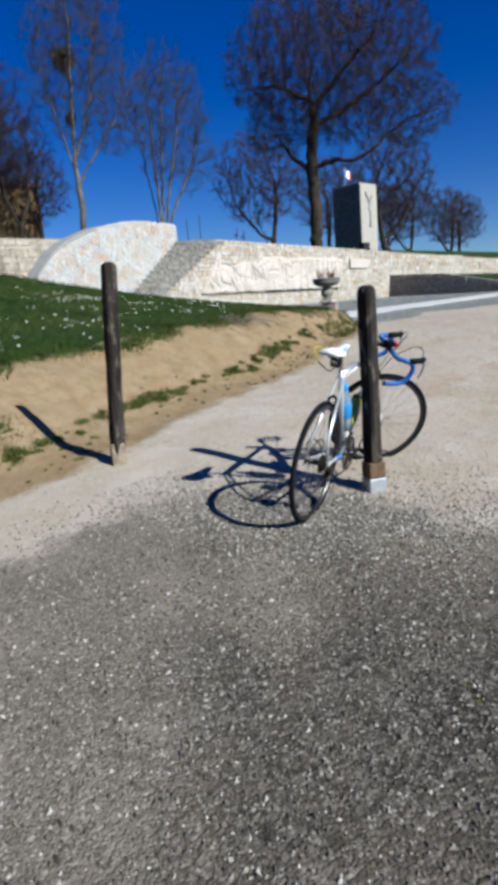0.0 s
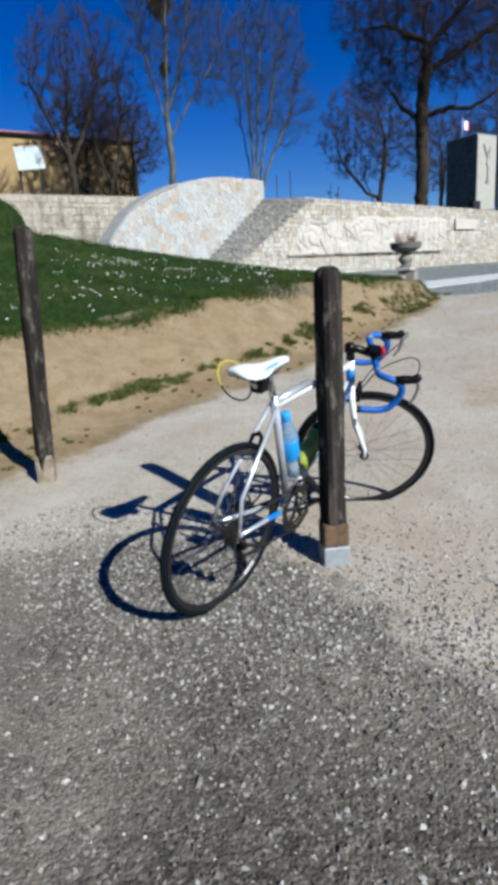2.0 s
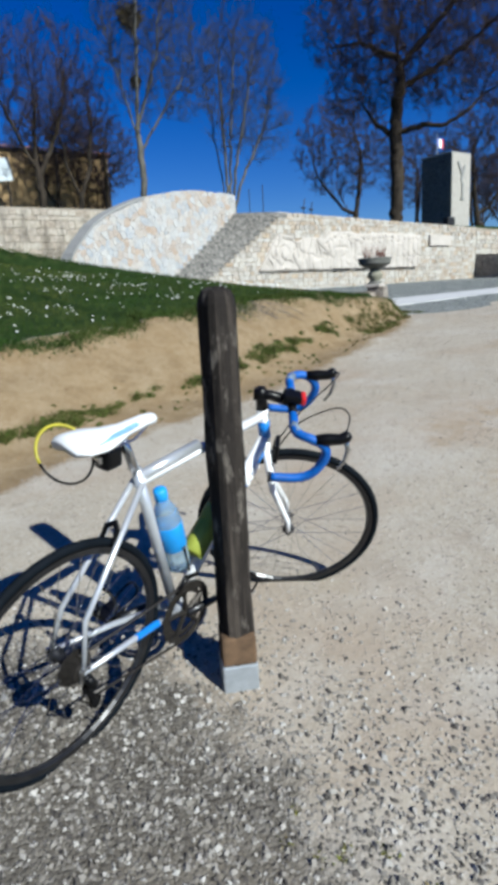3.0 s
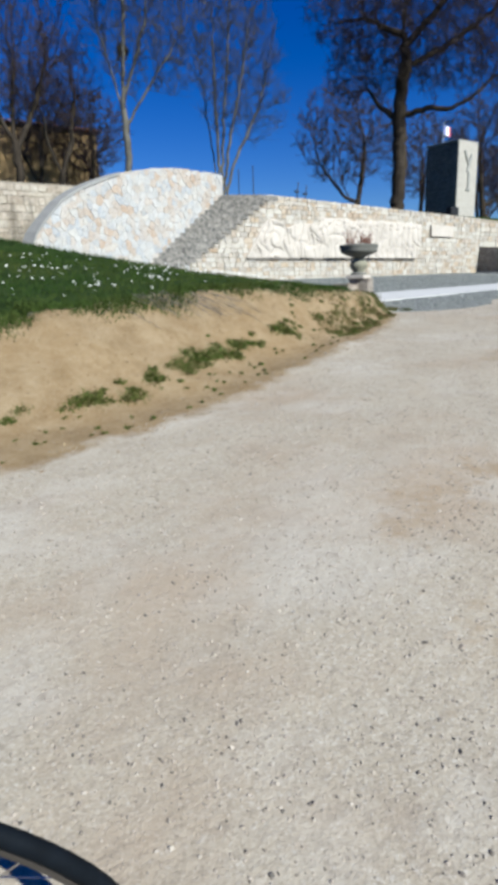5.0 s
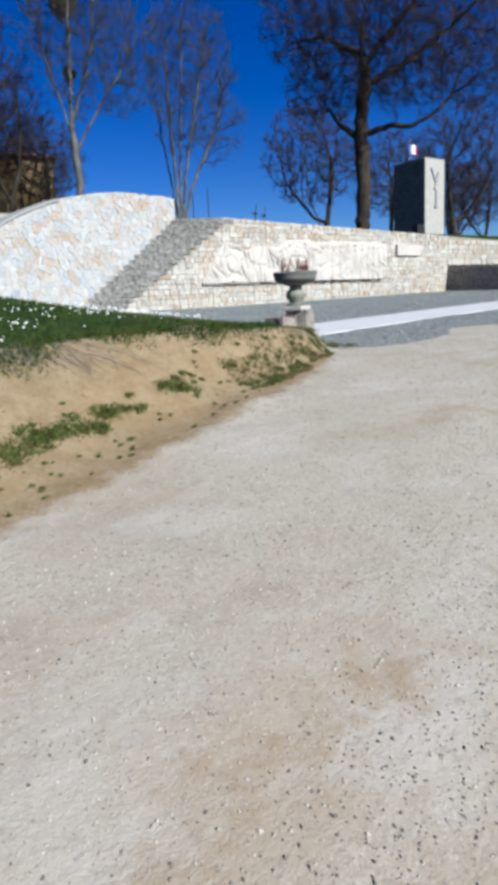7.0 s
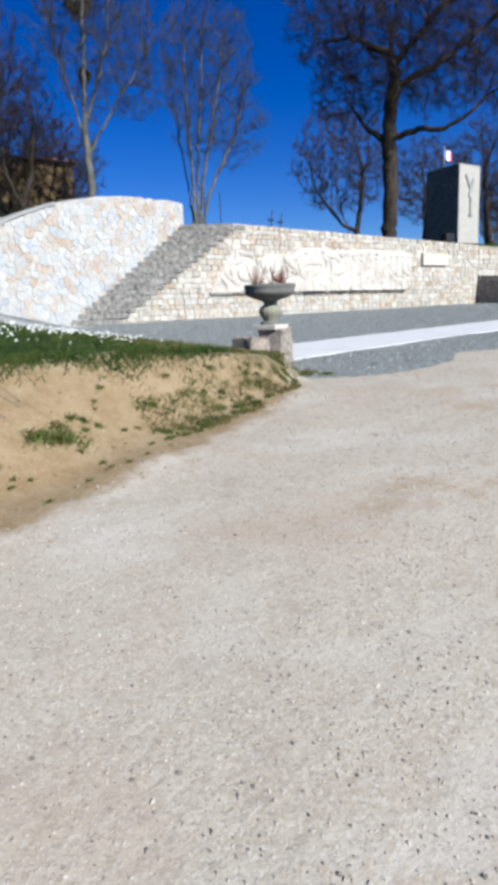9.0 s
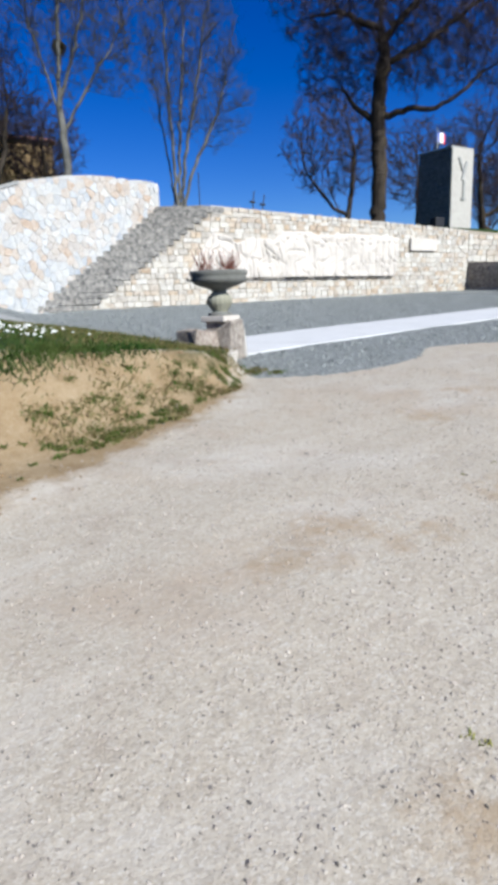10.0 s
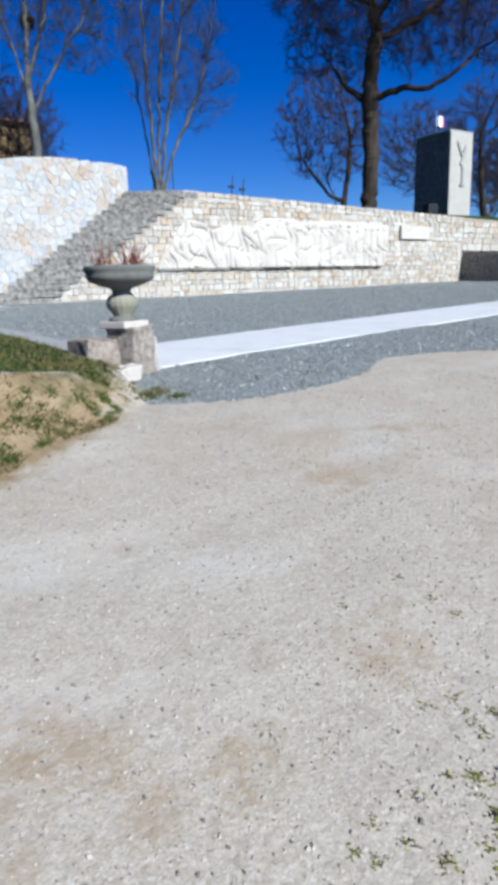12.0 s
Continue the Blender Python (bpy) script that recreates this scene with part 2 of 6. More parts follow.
M_OAKBARK = make_bark("dark_oak_bark", (0.012, 0.010, 0.009), (0.058, 0.047, 0.036))
M_OAKTWIG = make_bark("oak_twig_bark", (0.026, 0.021, 0.023), (0.062, 0.048, 0.050))
M_PALEBARK = make_bark("pale_poplar_bark", (0.040, 0.040, 0.037), (0.145, 0.142, 0.130))
M_PALETWIG = make_bark("grey_twig_bark", (0.030, 0.028, 0.027), (0.075, 0.070, 0.066))
M_OCHRE = make_concrete("ochre_render", (0.268, 0.182, 0.089), (0.339, 0.236, 0.116))
M_TILE = plain("clay_roof_tile", (0.34, 0.15, 0.08), 0.85, grain=8, vary=0.3)
M_GRASS = make_blades("grass_blades", [(0.014, 0.033, 0.007), (0.023, 0.052, 0.009), (0.037, 0.066, 0.014), (0.019, 0.041, 0.008)])
M_DRY = make_blades("dry_grass_blades", [(0.047, 0.056, 0.017), (0.126, 0.103, 0.043), (0.073, 0.076, 0.020), (0.179, 0.143, 0.073), (0.099, 0.066, 0.033)])
M_TUFT = make_blades("tuft_blades", [(0.026, 0.056, 0.009), (0.049, 0.086, 0.014), (0.073, 0.099, 0.023), (0.037, 0.066, 0.012)])
M_MOSS = make_blades("weed_leaves", [(0.133, 0.152, 0.026), (0.199, 0.185, 0.040), (0.113, 0.133, 0.026), (0.185, 0.133, 0.060)])


# ---------------------------------------------------------------- mesh helpers
def mesh_of(name, verts, faces, mat, smooth=False):
    me = bpy.data.meshes.new(name)
    me.from_pydata([tuple(v) for v in verts], [], [tuple(f) for f in faces])
    if mat is not None:
        me.materials.append(mat)
    if smooth:
        me.polygons.foreach_set("use_smooth", [True] * len(me.polygons))
    me.update()
    return me


def part(name, bm, material, parent=None, label="", smooth=False):
    """Links a bmesh as one mesh object, under a thing or part if given."""
    me = bpy.data.meshes.new(name)
    bmesh.ops.recalc_face_normals(bm, faces=bm.faces)
    bm.to_mesh(me)
    bm.free()
    me.materials.append(material)
    if smooth:
        me.polygons.foreach_set("use_smooth", [True] * len(me.polygons))
    ob = new(name, me)
    ob.parent = parent
    if label:
        ob["label"] = label
    return ob


def link(name, me, parent=None, label=""):
    ob = new(name, me)
    ob.parent = parent
    if label:
        ob["label"] = label
    return ob


def box_bm(size, at=(0, 0, 0), bevel=0.0, rot=None, bm=None, segs=2):
    bm = bm or bmesh.new()
    made = bmesh.ops.create_cube(bm, size=1.0)["verts"]
    m = Matrix.Translation(at) @ (rot or Matrix()) @ Matrix.Diagonal((*size, 1))
    bmesh.ops.transform(bm, matrix=m, verts=made)
    if bevel:
        es = list({e for v in made for e in v.link_edges})
        bmesh.ops.bevel(bm, geom=es, offset=bevel, segments=segs, affect="EDGES", profile=0.6)
    return bm


def lathe_bm(profile, n=24, at=(0, 0, 0), bm=None, m=None):
    """A turned shape from (radius, height) pairs."""
    bm = bm or bmesh.new()
    m = m or Matrix.Translation(at)
    rings = []
    for r, z in profile:
        rings.append([bm.verts.new(m @ Vector((r * math.cos(2 * math.pi * i / n), r * math.sin(2 * math.pi * i / n), z))) for i in range(n)])
    for a, b in zip(rings, rings[1:]):
        for i in range(n):
            bm.faces.new((a[i], a[(i + 1) % n], b[(i + 1) % n], b[i]))
    bm.faces.new(rings[0][::-1])
    bm.faces.new(rings[-1])
    return bm


def tube_bm(points, radii, n=10, bm=None, closed=False):
    """A round bar along points; radii: one number or one for each point."""
    bm = bm or bmesh.new()
    pts = [Vector(p) for p in points]
    if isinstance(radii, (int, float)):
        radii = [radii] * len(pts)
    rings, up = [], None
    cnt = len(pts)
    for i, p in enumerate(pts):
        a = pts[(i - 1) % cnt] if (closed or i) else p
        b = pts[(i + 1) % cnt] if (closed or i < cnt - 1) else p
        d = (b - a).normalized()
        if up is None:
            up = d.orthogonal().normalized()
        up = (up - d * up.dot(d)).normalized()
        side = d.cross(up)
        rings.append([bm.verts.new(p + radii[i] * (math.cos(2 * math.pi * k / n) * up + math.sin(2 * math.pi * k / n) * side)) for k in range(n)])
    pairs = list(zip(rings, rings[1:])) + ([(rings[-1], rings[0])] if closed else [])
    for a, b in pairs:
        for k in range(n):
            bm.faces.new((a[k], a[(k + 1) % n], b[(k + 1) % n], b[k]))
    if not closed:
        bm.faces.new(rings[0][::-1])
        bm.faces.new(rings[-1])
    return bm


def roughen(bm, amount, scale, seed=0.0):
    for v in bm.verts:
        v.co += Vector(noise.noise_vector(v.co * scale + Vector((seed, seed, seed)))) * amount
    return bm


def thing(name, label, category, at=(0, 0, 0), group="", kind=""):
    ob = new(name)
    ob.matrix_world = Matrix.Translation(at)
    return tagged(ob, label, category, group, kind)


# ---------------------------------------------------------------- the lie of the land
FOOT = np.array([(-40, -8.5), (-12, 3.2), (-3, 6.3), (1.2, 7.7), (3.3, 8.15), (4.3, 8.65), (5.6, 9.0), (6.4, 9.15), (8.05, 9.9), (9.2, 10.42), (10.2, 10.95), (11.05, 11.45), (11.62, 12.0), (11.62, 13.0), (11.6, 15.0), (11.4, 17.3), (10.6, 19.6), (9.4, 21.3), (7.4, 22.4), (2.0, 23.0), (-40, 23.5)])


def wall_back(x):
    return np.interp(x, [-60, 12.9, 13.1, 17.5, 18.2, 60], [26.75, 26.75, 24.75, 26.15, 25.15, 25.15])


def slab_line(x):
    return 25.85 + 0.33 * (x - 17.57)


def foot_distance(x, y):
    """Signed distance from the foot of the bank, positive on the grass side, and the nearest place on it."""
    best = np.full(x.shape, 1e9)
    sign = np.ones(x.shape)
    nx, ny = np.zeros(x.shape), np.zeros(x.shape)
    for (ax, ay), (bx, by) in zip(FOOT[:-1], FOOT[1:]):
        dx, dy = bx - ax, by - ay
        t = np.clip(((x - ax) * dx + (y - ay) * dy) / (dx * dx + dy * dy), 0, 1)
        px, py = ax + t * dx, ay + t * dy
        d = np.hypot(x - px, y - py)
        s = np.sign(dx * (y - ay) - dy * (x - ax))
        hit = d < best - 1e-9
        best = np.where(hit, d, best)
        sign = np.where(hit, s, sign)
        nx, ny = np.where(hit, px, nx), np.where(hit, py, ny)
    return best * sign, nx, ny


def smooth01(v, a, b):
    t = np.clip((v - a) / (b - a), 0, 1)
    return t * t * (3 - 2 * t)


def road_z(x, y):
    a = -0.7313 + 0.0501 * x + 0.0848 * y
    b = 1.36 + 0.0125 * (x - 14.6) - 0.035 * (24.9 - y)
    k = 0.08
    z = -k * np.logaddexp(-a / k, -b / k)
    return np.maximum(z, -1.2) + 0.12 * np.log1p(np.exp(np.clip((-1.05 - z) / 0.12, -40, 8)))


def bank_width(along):
    return np.interp(along, [-3, 3.3, 8, 9.6, 11.2, 12.0], [2.05, 1.8, 1.38, 1.0, 0.36, 0.2])


HX, HS = [3.0, 5.5, 6.5, 8.5, 11.0], [0.21, 0.186, 0.164, 0.142, 0.099]
CX, CZ = [2, 6, 8, 9, 10.5, 11.5], [2.42, 2.40, 2.36, 1.706, 1.457, 1.256]


def open_z(x, y):
    """Road and court, with the path that climbs along the slab wall."""
    return road_z(x, y) + 0.26 * np.maximum(0, 12.7 - x) * smooth01(y, 17.0, 22.5)


def land(x, y):
    """Height of the ground, with the weights of its surfaces."""
    x, y = np.asarray(x, float), np.asarray(y, float)
    d, nx, ny = foot_distance(x, y)
    z = open_z(x, y)
    al = np.where(ny < 12.0, nx, 12.0)
    w = bank_width(al)
    rise = np.interp(al, [3, 8, 9.8, 11.3, 12.0], [0.58, 0.6, 0.52, 0.27, 0.204])
    slope = np.interp(x, HX, HS)
    base = np.where(d > 0, open_z(nx, ny), z)
    hill = base + rise * smooth01(d, 0.05, w * 1.05) + slope * np.maximum(d - w * 0.8, 0)
    cap = np.maximum(np.interp(x, CX, CZ), base + 0.03)
    hill = cap - np.log1p(np.exp(np.clip((cap - hill) / 0.12, -30, 30))) * 0.12
    low = np.where(d > 0, np.maximum(hill, base), z)
    tz = np.minimum(4.15 + 0.10 * (y - 25.2), 5.6 + 0.02 * (y - 40))
    tz = np.where(y > 90, 6.6, tz)
    tz = np.where((x < 14.2) & (x > 12.9), np.minimum(tz, 3.9), tz)
    t = smooth01(y - wall_back(x), -0.12, 0.12)
    zz = low * (1 - t) + tz * t
    # raised lawn behind the shade-toned wall
    lawn = smooth01(x, 31.5, 31.75) * smooth01(y, 16.0, 19.0) * (1 - t)
    lz = np.interp(y, [16, 18.6, 21.7, 24.9], [1.2, 1.8, 2.45, 2.68])
    zz = zz * (1 - lawn) + np.maximum(lz, zz) * lawn
    far = smooth01(np.hypot(x - 10, y - 15), 70, 200)
    zz = zz * (1 - far) + np.where(y > 25, 5.5, -0.8) * far
    sand = smooth01(d, -0.5, 0.25) * (1 - smooth01(d - w, -0.12, 0.2)) * (1 - 0.6 * smooth01(x, 10.4, 11.7))
    turf = np.maximum(smooth01(d - w, -0.12, 0.2), 0.55 * smooth01(d, 0.0, 0.3) * smooth01(x, 9.9, 11.0))
    turf = np.maximum(turf, t)
    turf = np.maximum(turf, lawn)
    turf = np.maximum(turf, far)
    side = (x - 3.72) * 0.86 + (y - 6.3) * 0.5 + 0.28 * np.sin(1.7 * y)
    dark = (1 - smooth01(side, -0.80, 0.35)) * (1 - smooth01(d, -1.7, -0.3))
    edge = np.interp(x, [11.3, 12.0, 12.65, 13.3, 14.0, 14.6, 15.2, 18, 30], [11.9, 11.42, 11.38, 11.52, 12.0, 11.9, 11.6, 11.3, 10.5])
    court = smooth01(y - edge, -0.07, 0.09) * (1 - smooth01(d, -0.05, 0.1)) * (1 - t) * (1 - lawn)
    dusty = np.maximum(smooth01(y - 0.45 * (x - 2), 4.9, 7.6), 0.5 * smooth01(x + y, 8.25, 9.1))
    dusty = np.maximum(dusty, 0.75 * smooth01(y - x, 2.9, 3.8))
    for cx, cy, r in DUSTY:
        dusty = np.maximum(dusty, 0.95 * np.exp(-((x - cx) ** 2 + (y - cy) ** 2) / (2 * r * r)))
    return zz, dark * (1 - court), court, sand, turf, dusty


def land_z(x, y):
    return float(land(np.array([float(x)]), np.array([float(y)]))[0][0])


def steps_of(*runs):
    out = []
    for a, b, n in runs:
        out.extend(np.linspace(a, b, n, endpoint=False))
    out.append(runs[-1][1])
    return np.array(out)


def relief_of(x, y, sand):
    """Small unevenness of the ground."""
    near = np.exp(-((x - 8) ** 2 + (y - 8) ** 2) / 900)
    out = []
    for a, b, c in zip(x.ravel(), y.ravel(), sand.ravel()):
        v = noise.noise(Vector((a * 0.7, b * 0.7, 3.0))) * 0.02 + noise.noise(Vector((a * 2.6, b * 2.6, 7.0))) * 0.008
        if c > 0.02:
            v += (noise.noise(Vector((a * 1.9, b * 1.9, 11.0))) * 0.05 + noise.noise(Vector((a * 5.5, b * 5.5, 17.0))) * 0.022) * c
        out.append(v)
    return np.array(out).reshape(x.shape) * near


STAINS = ((6.66, 7.26, 0.13), (6.91, 7.24, 0.13), (7.23, 7.3, 0.16), (6.4, 7.1, 0.12), (6.16, 6.38, 0.16), (6.5, 6.45, 0.14), (6.9, 6.6, 0.16), (9.95, 8.98, 0.16), (10.12, 8.75, 0.10), (10.35, 8.74, 0.08), (10.85, 8.83, 0.13), (9.25, 7.75, 0.12), (9.6, 8.9, 0.15), (11.6, 9.9, 0.16), (12.4, 10.2, 0.2), (8.2, 7.3, 0.2), (7.6, 6.9, 0.2))
DUSTY = ((2.85, 5.85, 0.22), (2.59, 5.57, 0.15), (1.61, 5.22, 0.16), (1.85, 5.35, 0.14), (2.4, 5.9, 0.2), (2.2, 6.7, 0.3), (3.2, 6.2, 0.2))


def stain_of(x, y):
    """Patches of brown clay trodden into the gravel."""
    v = np.zeros(x.shape)
    for cx, cy, r in STAINS:
        v = np.maximum(v, 0.8 * np.exp(-((x - cx) ** 2 + (y - cy) ** 2) / (2 * r * r)))
    return v


def build_ground():
    xs = steps_of((-2500, -300, 6), (-300, -40, 14), (-40, -4, 40), (-4, 14.5, 155), (14.5, 19, 30), (19, 34, 50), (34, 120, 40), (120, 400, 10), (400, 2500, 6))
    ys = steps_of((-2500, -300, 6), (-300, -30, 14), (-30, 1, 34), (1, 14.5, 120), (14.5, 24, 45), (24, 27.2, 46), (27.2, 60, 30), (60, 140, 12), (140, 500, 8), (500, 2500, 6))
    gx, gy = np.meshgrid(xs, ys)
    z, dark, court, sand, turf, dusty = land(gx, gy)
    z = z + relief_of(gx, gy, sand)
    verts = np.stack([gx, gy, z], -1).reshape(-1, 3)
    nx, ny = len(xs), len(ys)
    idx = np.arange(nx * ny).reshape(ny, nx)
    faces = np.stack([idx[:-1, :-1], idx[:-1, 1:], idx[1:, 1:], idx[1:, :-1]], -1).reshape(-1, 4)
    me = mesh_of("ground", verts.tolist(), faces.tolist(), M_GROUND, smooth=True)
    for nm, val in (("dark", dark), ("court", court), ("sand", sand), ("turf", turf), ("dusty", dusty), ("stain", stain_of(gx, gy))):
        a = me.attributes.new(nm, "FLOAT", "POINT")
        a.data.foreach_set("value", val.ravel().astype(np.float32))
    tagged(new("ground", me), "sloping ground of pale gravel, dark chippings, clay bank and turf", "ground", kind="structure")


build_ground()


# ---------------------------------------------------------------- masonry
def clip_poly(poly, p, n):
    """Keeps the part of a convex polygon where (q - p).n <= 0."""
    out = []
    for i, a in enumerate(poly):
        b = poly[(i + 1) % len(poly)]
        da = (a[0] - p[0]) * n[0] + (a[1] - p[1]) * n[1]
        db = (b[0] - p[0]) * n[0] + (b[1] - p[1]) * n[1]
        if da <= 0:
            out.append(a)
        if da * db < 0:
            t = da / (da - db)
            out.append((a[0] + t * (b[0] - a[0]), a[1] + t * (b[1] - a[1])))
    return out


def cells(seeds, reach):
    """Irregular polygons round seeds."""
    s = np.array(seeds)
    polys = []
    for x, y in seeds:
        poly = [(x - reach, y - reach), (x + reach, y - reach), (x + reach, y + reach), (x - reach, y + reach)]
        d = np.hypot(s[:, 0] - x, s[:, 1] - y)
        for j in np.argsort(d)[1:16]:
            if d[j] < 2.2 * reach:
                mid = ((x + s[j, 0]) / 2, (y + s[j, 1]) / 2)
                poly = clip_poly(poly, mid, (s[j, 0] - x, s[j, 1] - y))
                if len(poly) < 3:
                    break
        if len(poly) >= 3:
            polys.append(poly)
    return polys


def stone_geometry(poly, rng, joint, depth):
    """A face stone: a chamfered, slightly tilted block on a polygon of the wall's plane."""
    c = np.mean(poly, axis=0)
    p = np.array(poly)
    size = np.hypot(*(p - c).T).mean()
    p = c + (p - c) * max(0.5, 1 - joint / size)
    p = p + rng.normal(0, joint * 0.22, p.shape)
    n = len(p)
    d = depth * rng.uniform(0.55, 1.1)
    tilt = rng.normal(0, 0.05, 2)
    verts = []
    for k, inset in ((0.0, 1.0), (0.62, 0.99), (1.0, 0.90)):
        q = c + (p - c) * inset
        for a in q:
            verts.append((a[0], a[1], d * k + (k > 0) * float((a - c) @ tilt) if k else -0.05))
    faces = []
    for r in range(2):
        for i in range(n):
            j = (i + 1) % n
            faces.append((r * n + i, r * n + j, (r + 1) * n + j, (r + 1) * n + i))
    faces.append(tuple(range(2 * n, 3 * n)))
    return verts, faces


def lay(polys, origin, u, nrm, rng, joint, depth, mat, mat_joined, parent, name="stone", limit=300, key=None):
    """Lays stones on a plane: the first ones are pieces of their own, the rest one joined mesh."""
    u, nrm, o = Vector(u), Vector(nrm), Vector(origin)
    if key:
        polys = sorted(polys, key=key)
    rest_v, rest_f = [], []
    for i, poly in enumerate(polys):
        v, f = stone_geometry(poly, rng, joint, depth)
        w = [o + u * a + Vector((0, 0, b)) + nrm * h for a, b, h in v]
        if i < limit:
            link(name, mesh_of(name, w, f, mat), parent)
        else:
            k = len(rest_v)
            rest_v += w
            rest_f += [tuple(a + k for a in q) for q in f]
    if rest_v:
        ob = link("stonework", mesh_of("stonework", rest_v, rest_f, mat_joined), parent)
        ob["kind"] = "stuff"


def course_polys(x0, x1, z0, z1, rng, h=0.2, w=(0.18, 0.46), keep=None):
    """Stones in uneven courses."""
    out, z = [], z0
    while z < z1:
        hh = h * rng.uniform(0.75, 1.3)
        x = x0 - rng.uniform(0, 0.3)
        while x < x1:
            ww = rng.uniform(*w)
            a, b = max(x, x0), min(x + ww, x1)
            if b - a > 0.06:
                j = rng.uniform(-0.018, 0.018, 8)
                poly = [(a + j[0], z + j[1]), (b + j[2], z + j[3]), (b + j[4], z + hh + j[5]), (a + j[6], z + hh + j[7])]
                if ww > 0.3 and rng.random() < 0.4:
                    poly = [poly[0], poly[1], (b + 0.02, z + hh * 0.5), poly[2], poly[3], (a - 0.015, z + hh * 0.55)]
                if keep is None or keep((a + b) / 2, z + hh / 2, ww / 2, hh / 2):
                    out.append(poly)
            x += ww
        z += hh
    return out


def prism(name, outline, y0, y1, mat, parent=None, label="", along=None, origin=(0, 0, 0)):
    """A wall body: an upright outline (x, z) given thickness from y0 to y1, or along a slanting line."""
    bm = bmesh.new()
    u = Vector(along or (1, 0, 0))
    nrm = Vector((-u.y, u.x, 0))
    o = Vector(origin)
    a = [bm.verts.new(o + u * x + nrm * y0 + Vector((0, 0, z))) for x, z in outline]
    b = [bm.verts.new(o + u * x + nrm * y1 + Vector((0, 0, z))) for x, z in outline]
    bm.faces.new(a)
    bm.faces.new(b[::-1])
    for i in range(len(a)):
        j = (i + 1) % len(a)
        bm.faces.new((a[i], b[i], b[j], a[j]))
    return part(name, bm, mat, parent, label)


WALL_Y = 24.88
STAIR_X0, STAIR_X1 = 14.50, 18.95


def wall_top(x):
    return float(np.interp(x, [18.9, 21.2, 24.8, 31.2, 44, 70], [4.40, 4.34, 4.23, 4.04, 3.69, 3.2]))


def stair_front_z(x):
    return 1.36 + (x - STAIR_X0) * (4.36 - 1.36) / (STAIR_X1 - STAIR_X0)


def relief_top(x):
    """Upper edge of the carved panel."""
    xs = [17.86, 18.6, 18.9, 19.45, 19.7, 20.2, 20.9, 21.25, 21.5, 22.4, 23.2, 24.6, 25.6, 26.6, 27.15]
    zs = [2.26, 3.30, 3.58, 3.50, 3.28, 3.44, 3.46, 3.40, 3.70, 3.72, 3.62, 3.68, 3.66, 3.62, 3.62]
    return float(np.interp(x, xs, zs))


def build_memorial_wall():
    rng = np.random.default_rng(4)
    out = [(STAIR_X0, 0.9), (70, 0.9)] + [(x, wall_top(x) - 0.02) for x in (70, 44, 31.2, 24.8, 21.2, 18.95)]
    n = 18
    for i in range(n, 0, -1):
        z = 1.36 + 3.0 * i / n
        xa = STAIR_X0 + (STAIR_X1 - STAIR_X0) * (i - 1) / n
        out.append((xa + (STAIR_X1 - STAIR_X0) / n, z - 0.03))
        out.append((xa, z - 0.03))
    wall = prism("wall_memorial", out, 0.0, 0.42, M_OLDMORTAR, origin=(0, WALL_Y, 0))
    tagged(wall, "pale ochre coursed rubble wall with stepped end and carved panel", "wall", kind="structure")

    def keep(x, z, hw, hh):
        if x < STAIR_X1 + 0.1 and z + hh > stair_front_z(x - hw) + 0.02:
            return False
        if z + hh > wall_top(x) - 0.10:
            return False
        if 17.9 < x < 26.95 and 2.25 < z and z + hh < relief_top(x) + 0.05:
            return False
        if 27.75 < x < 29.3 and 3.16 < z < 3.6:
            return False
        return True
    polys = course_polys(STAIR_X0, 31.4, 1.18, 4.5, rng, 0.165, (0.13, 0.36), keep)
    lay(polys, (0, WALL_Y, 0), (1, 0, 0), (0, -1, 0), rng, 0.011, 0.03, M_WALLSTONE, M_WALLREST, wall, limit=300, key=lambda p: p[0][0])
    caps, x = [], STAIR_X1 - 0.1
    while x < 31.2:
        w = rng.uniform(0.18, 0.42)
        j = rng.uniform(-0.012, 0.012, 2)
        for lo, hi in ((-0.26, -0.13), (-0.13, 0.0)):
            caps.append([(x, wall_top(x) + lo), (x + w, wall_top(x + w) + lo), (x + w, wall_top(x + w) + hi + j[0]), (x, wall_top(x) + hi + j[1])])
        x += w
    lay(caps, (0, WALL_Y, 0), (1, 0, 0), (0, -1, 0), rng, 0.010, 0.045, M_WALLSTONE, M_WALLREST, wall, limit=0)
    polys = course_polys(31.4, 62, 1.6, 4.2, rng, 0.24, (0.25, 0.6), lambda x, z, hw, hh: z + hh < wall_top(x) + 0.05 and z > 1.5)
    lay(polys, (0, WALL_Y, 0), (1, 0, 0), (0, -1, 0), rng, 0.02, 0.04, M_WALLSTONE, M_WALLREST, wall, limit=0)
    # plaque
    bm = box_bm((1.50, 0.10, 0.46), (28.55, WALL_Y - 0.075, 3.38), 0.012)
    plq = part("wall_plaque", bm, M_RELIEF)
    tagged(plq, "blank pale stone plaque set on the rubble wall", "plaque")


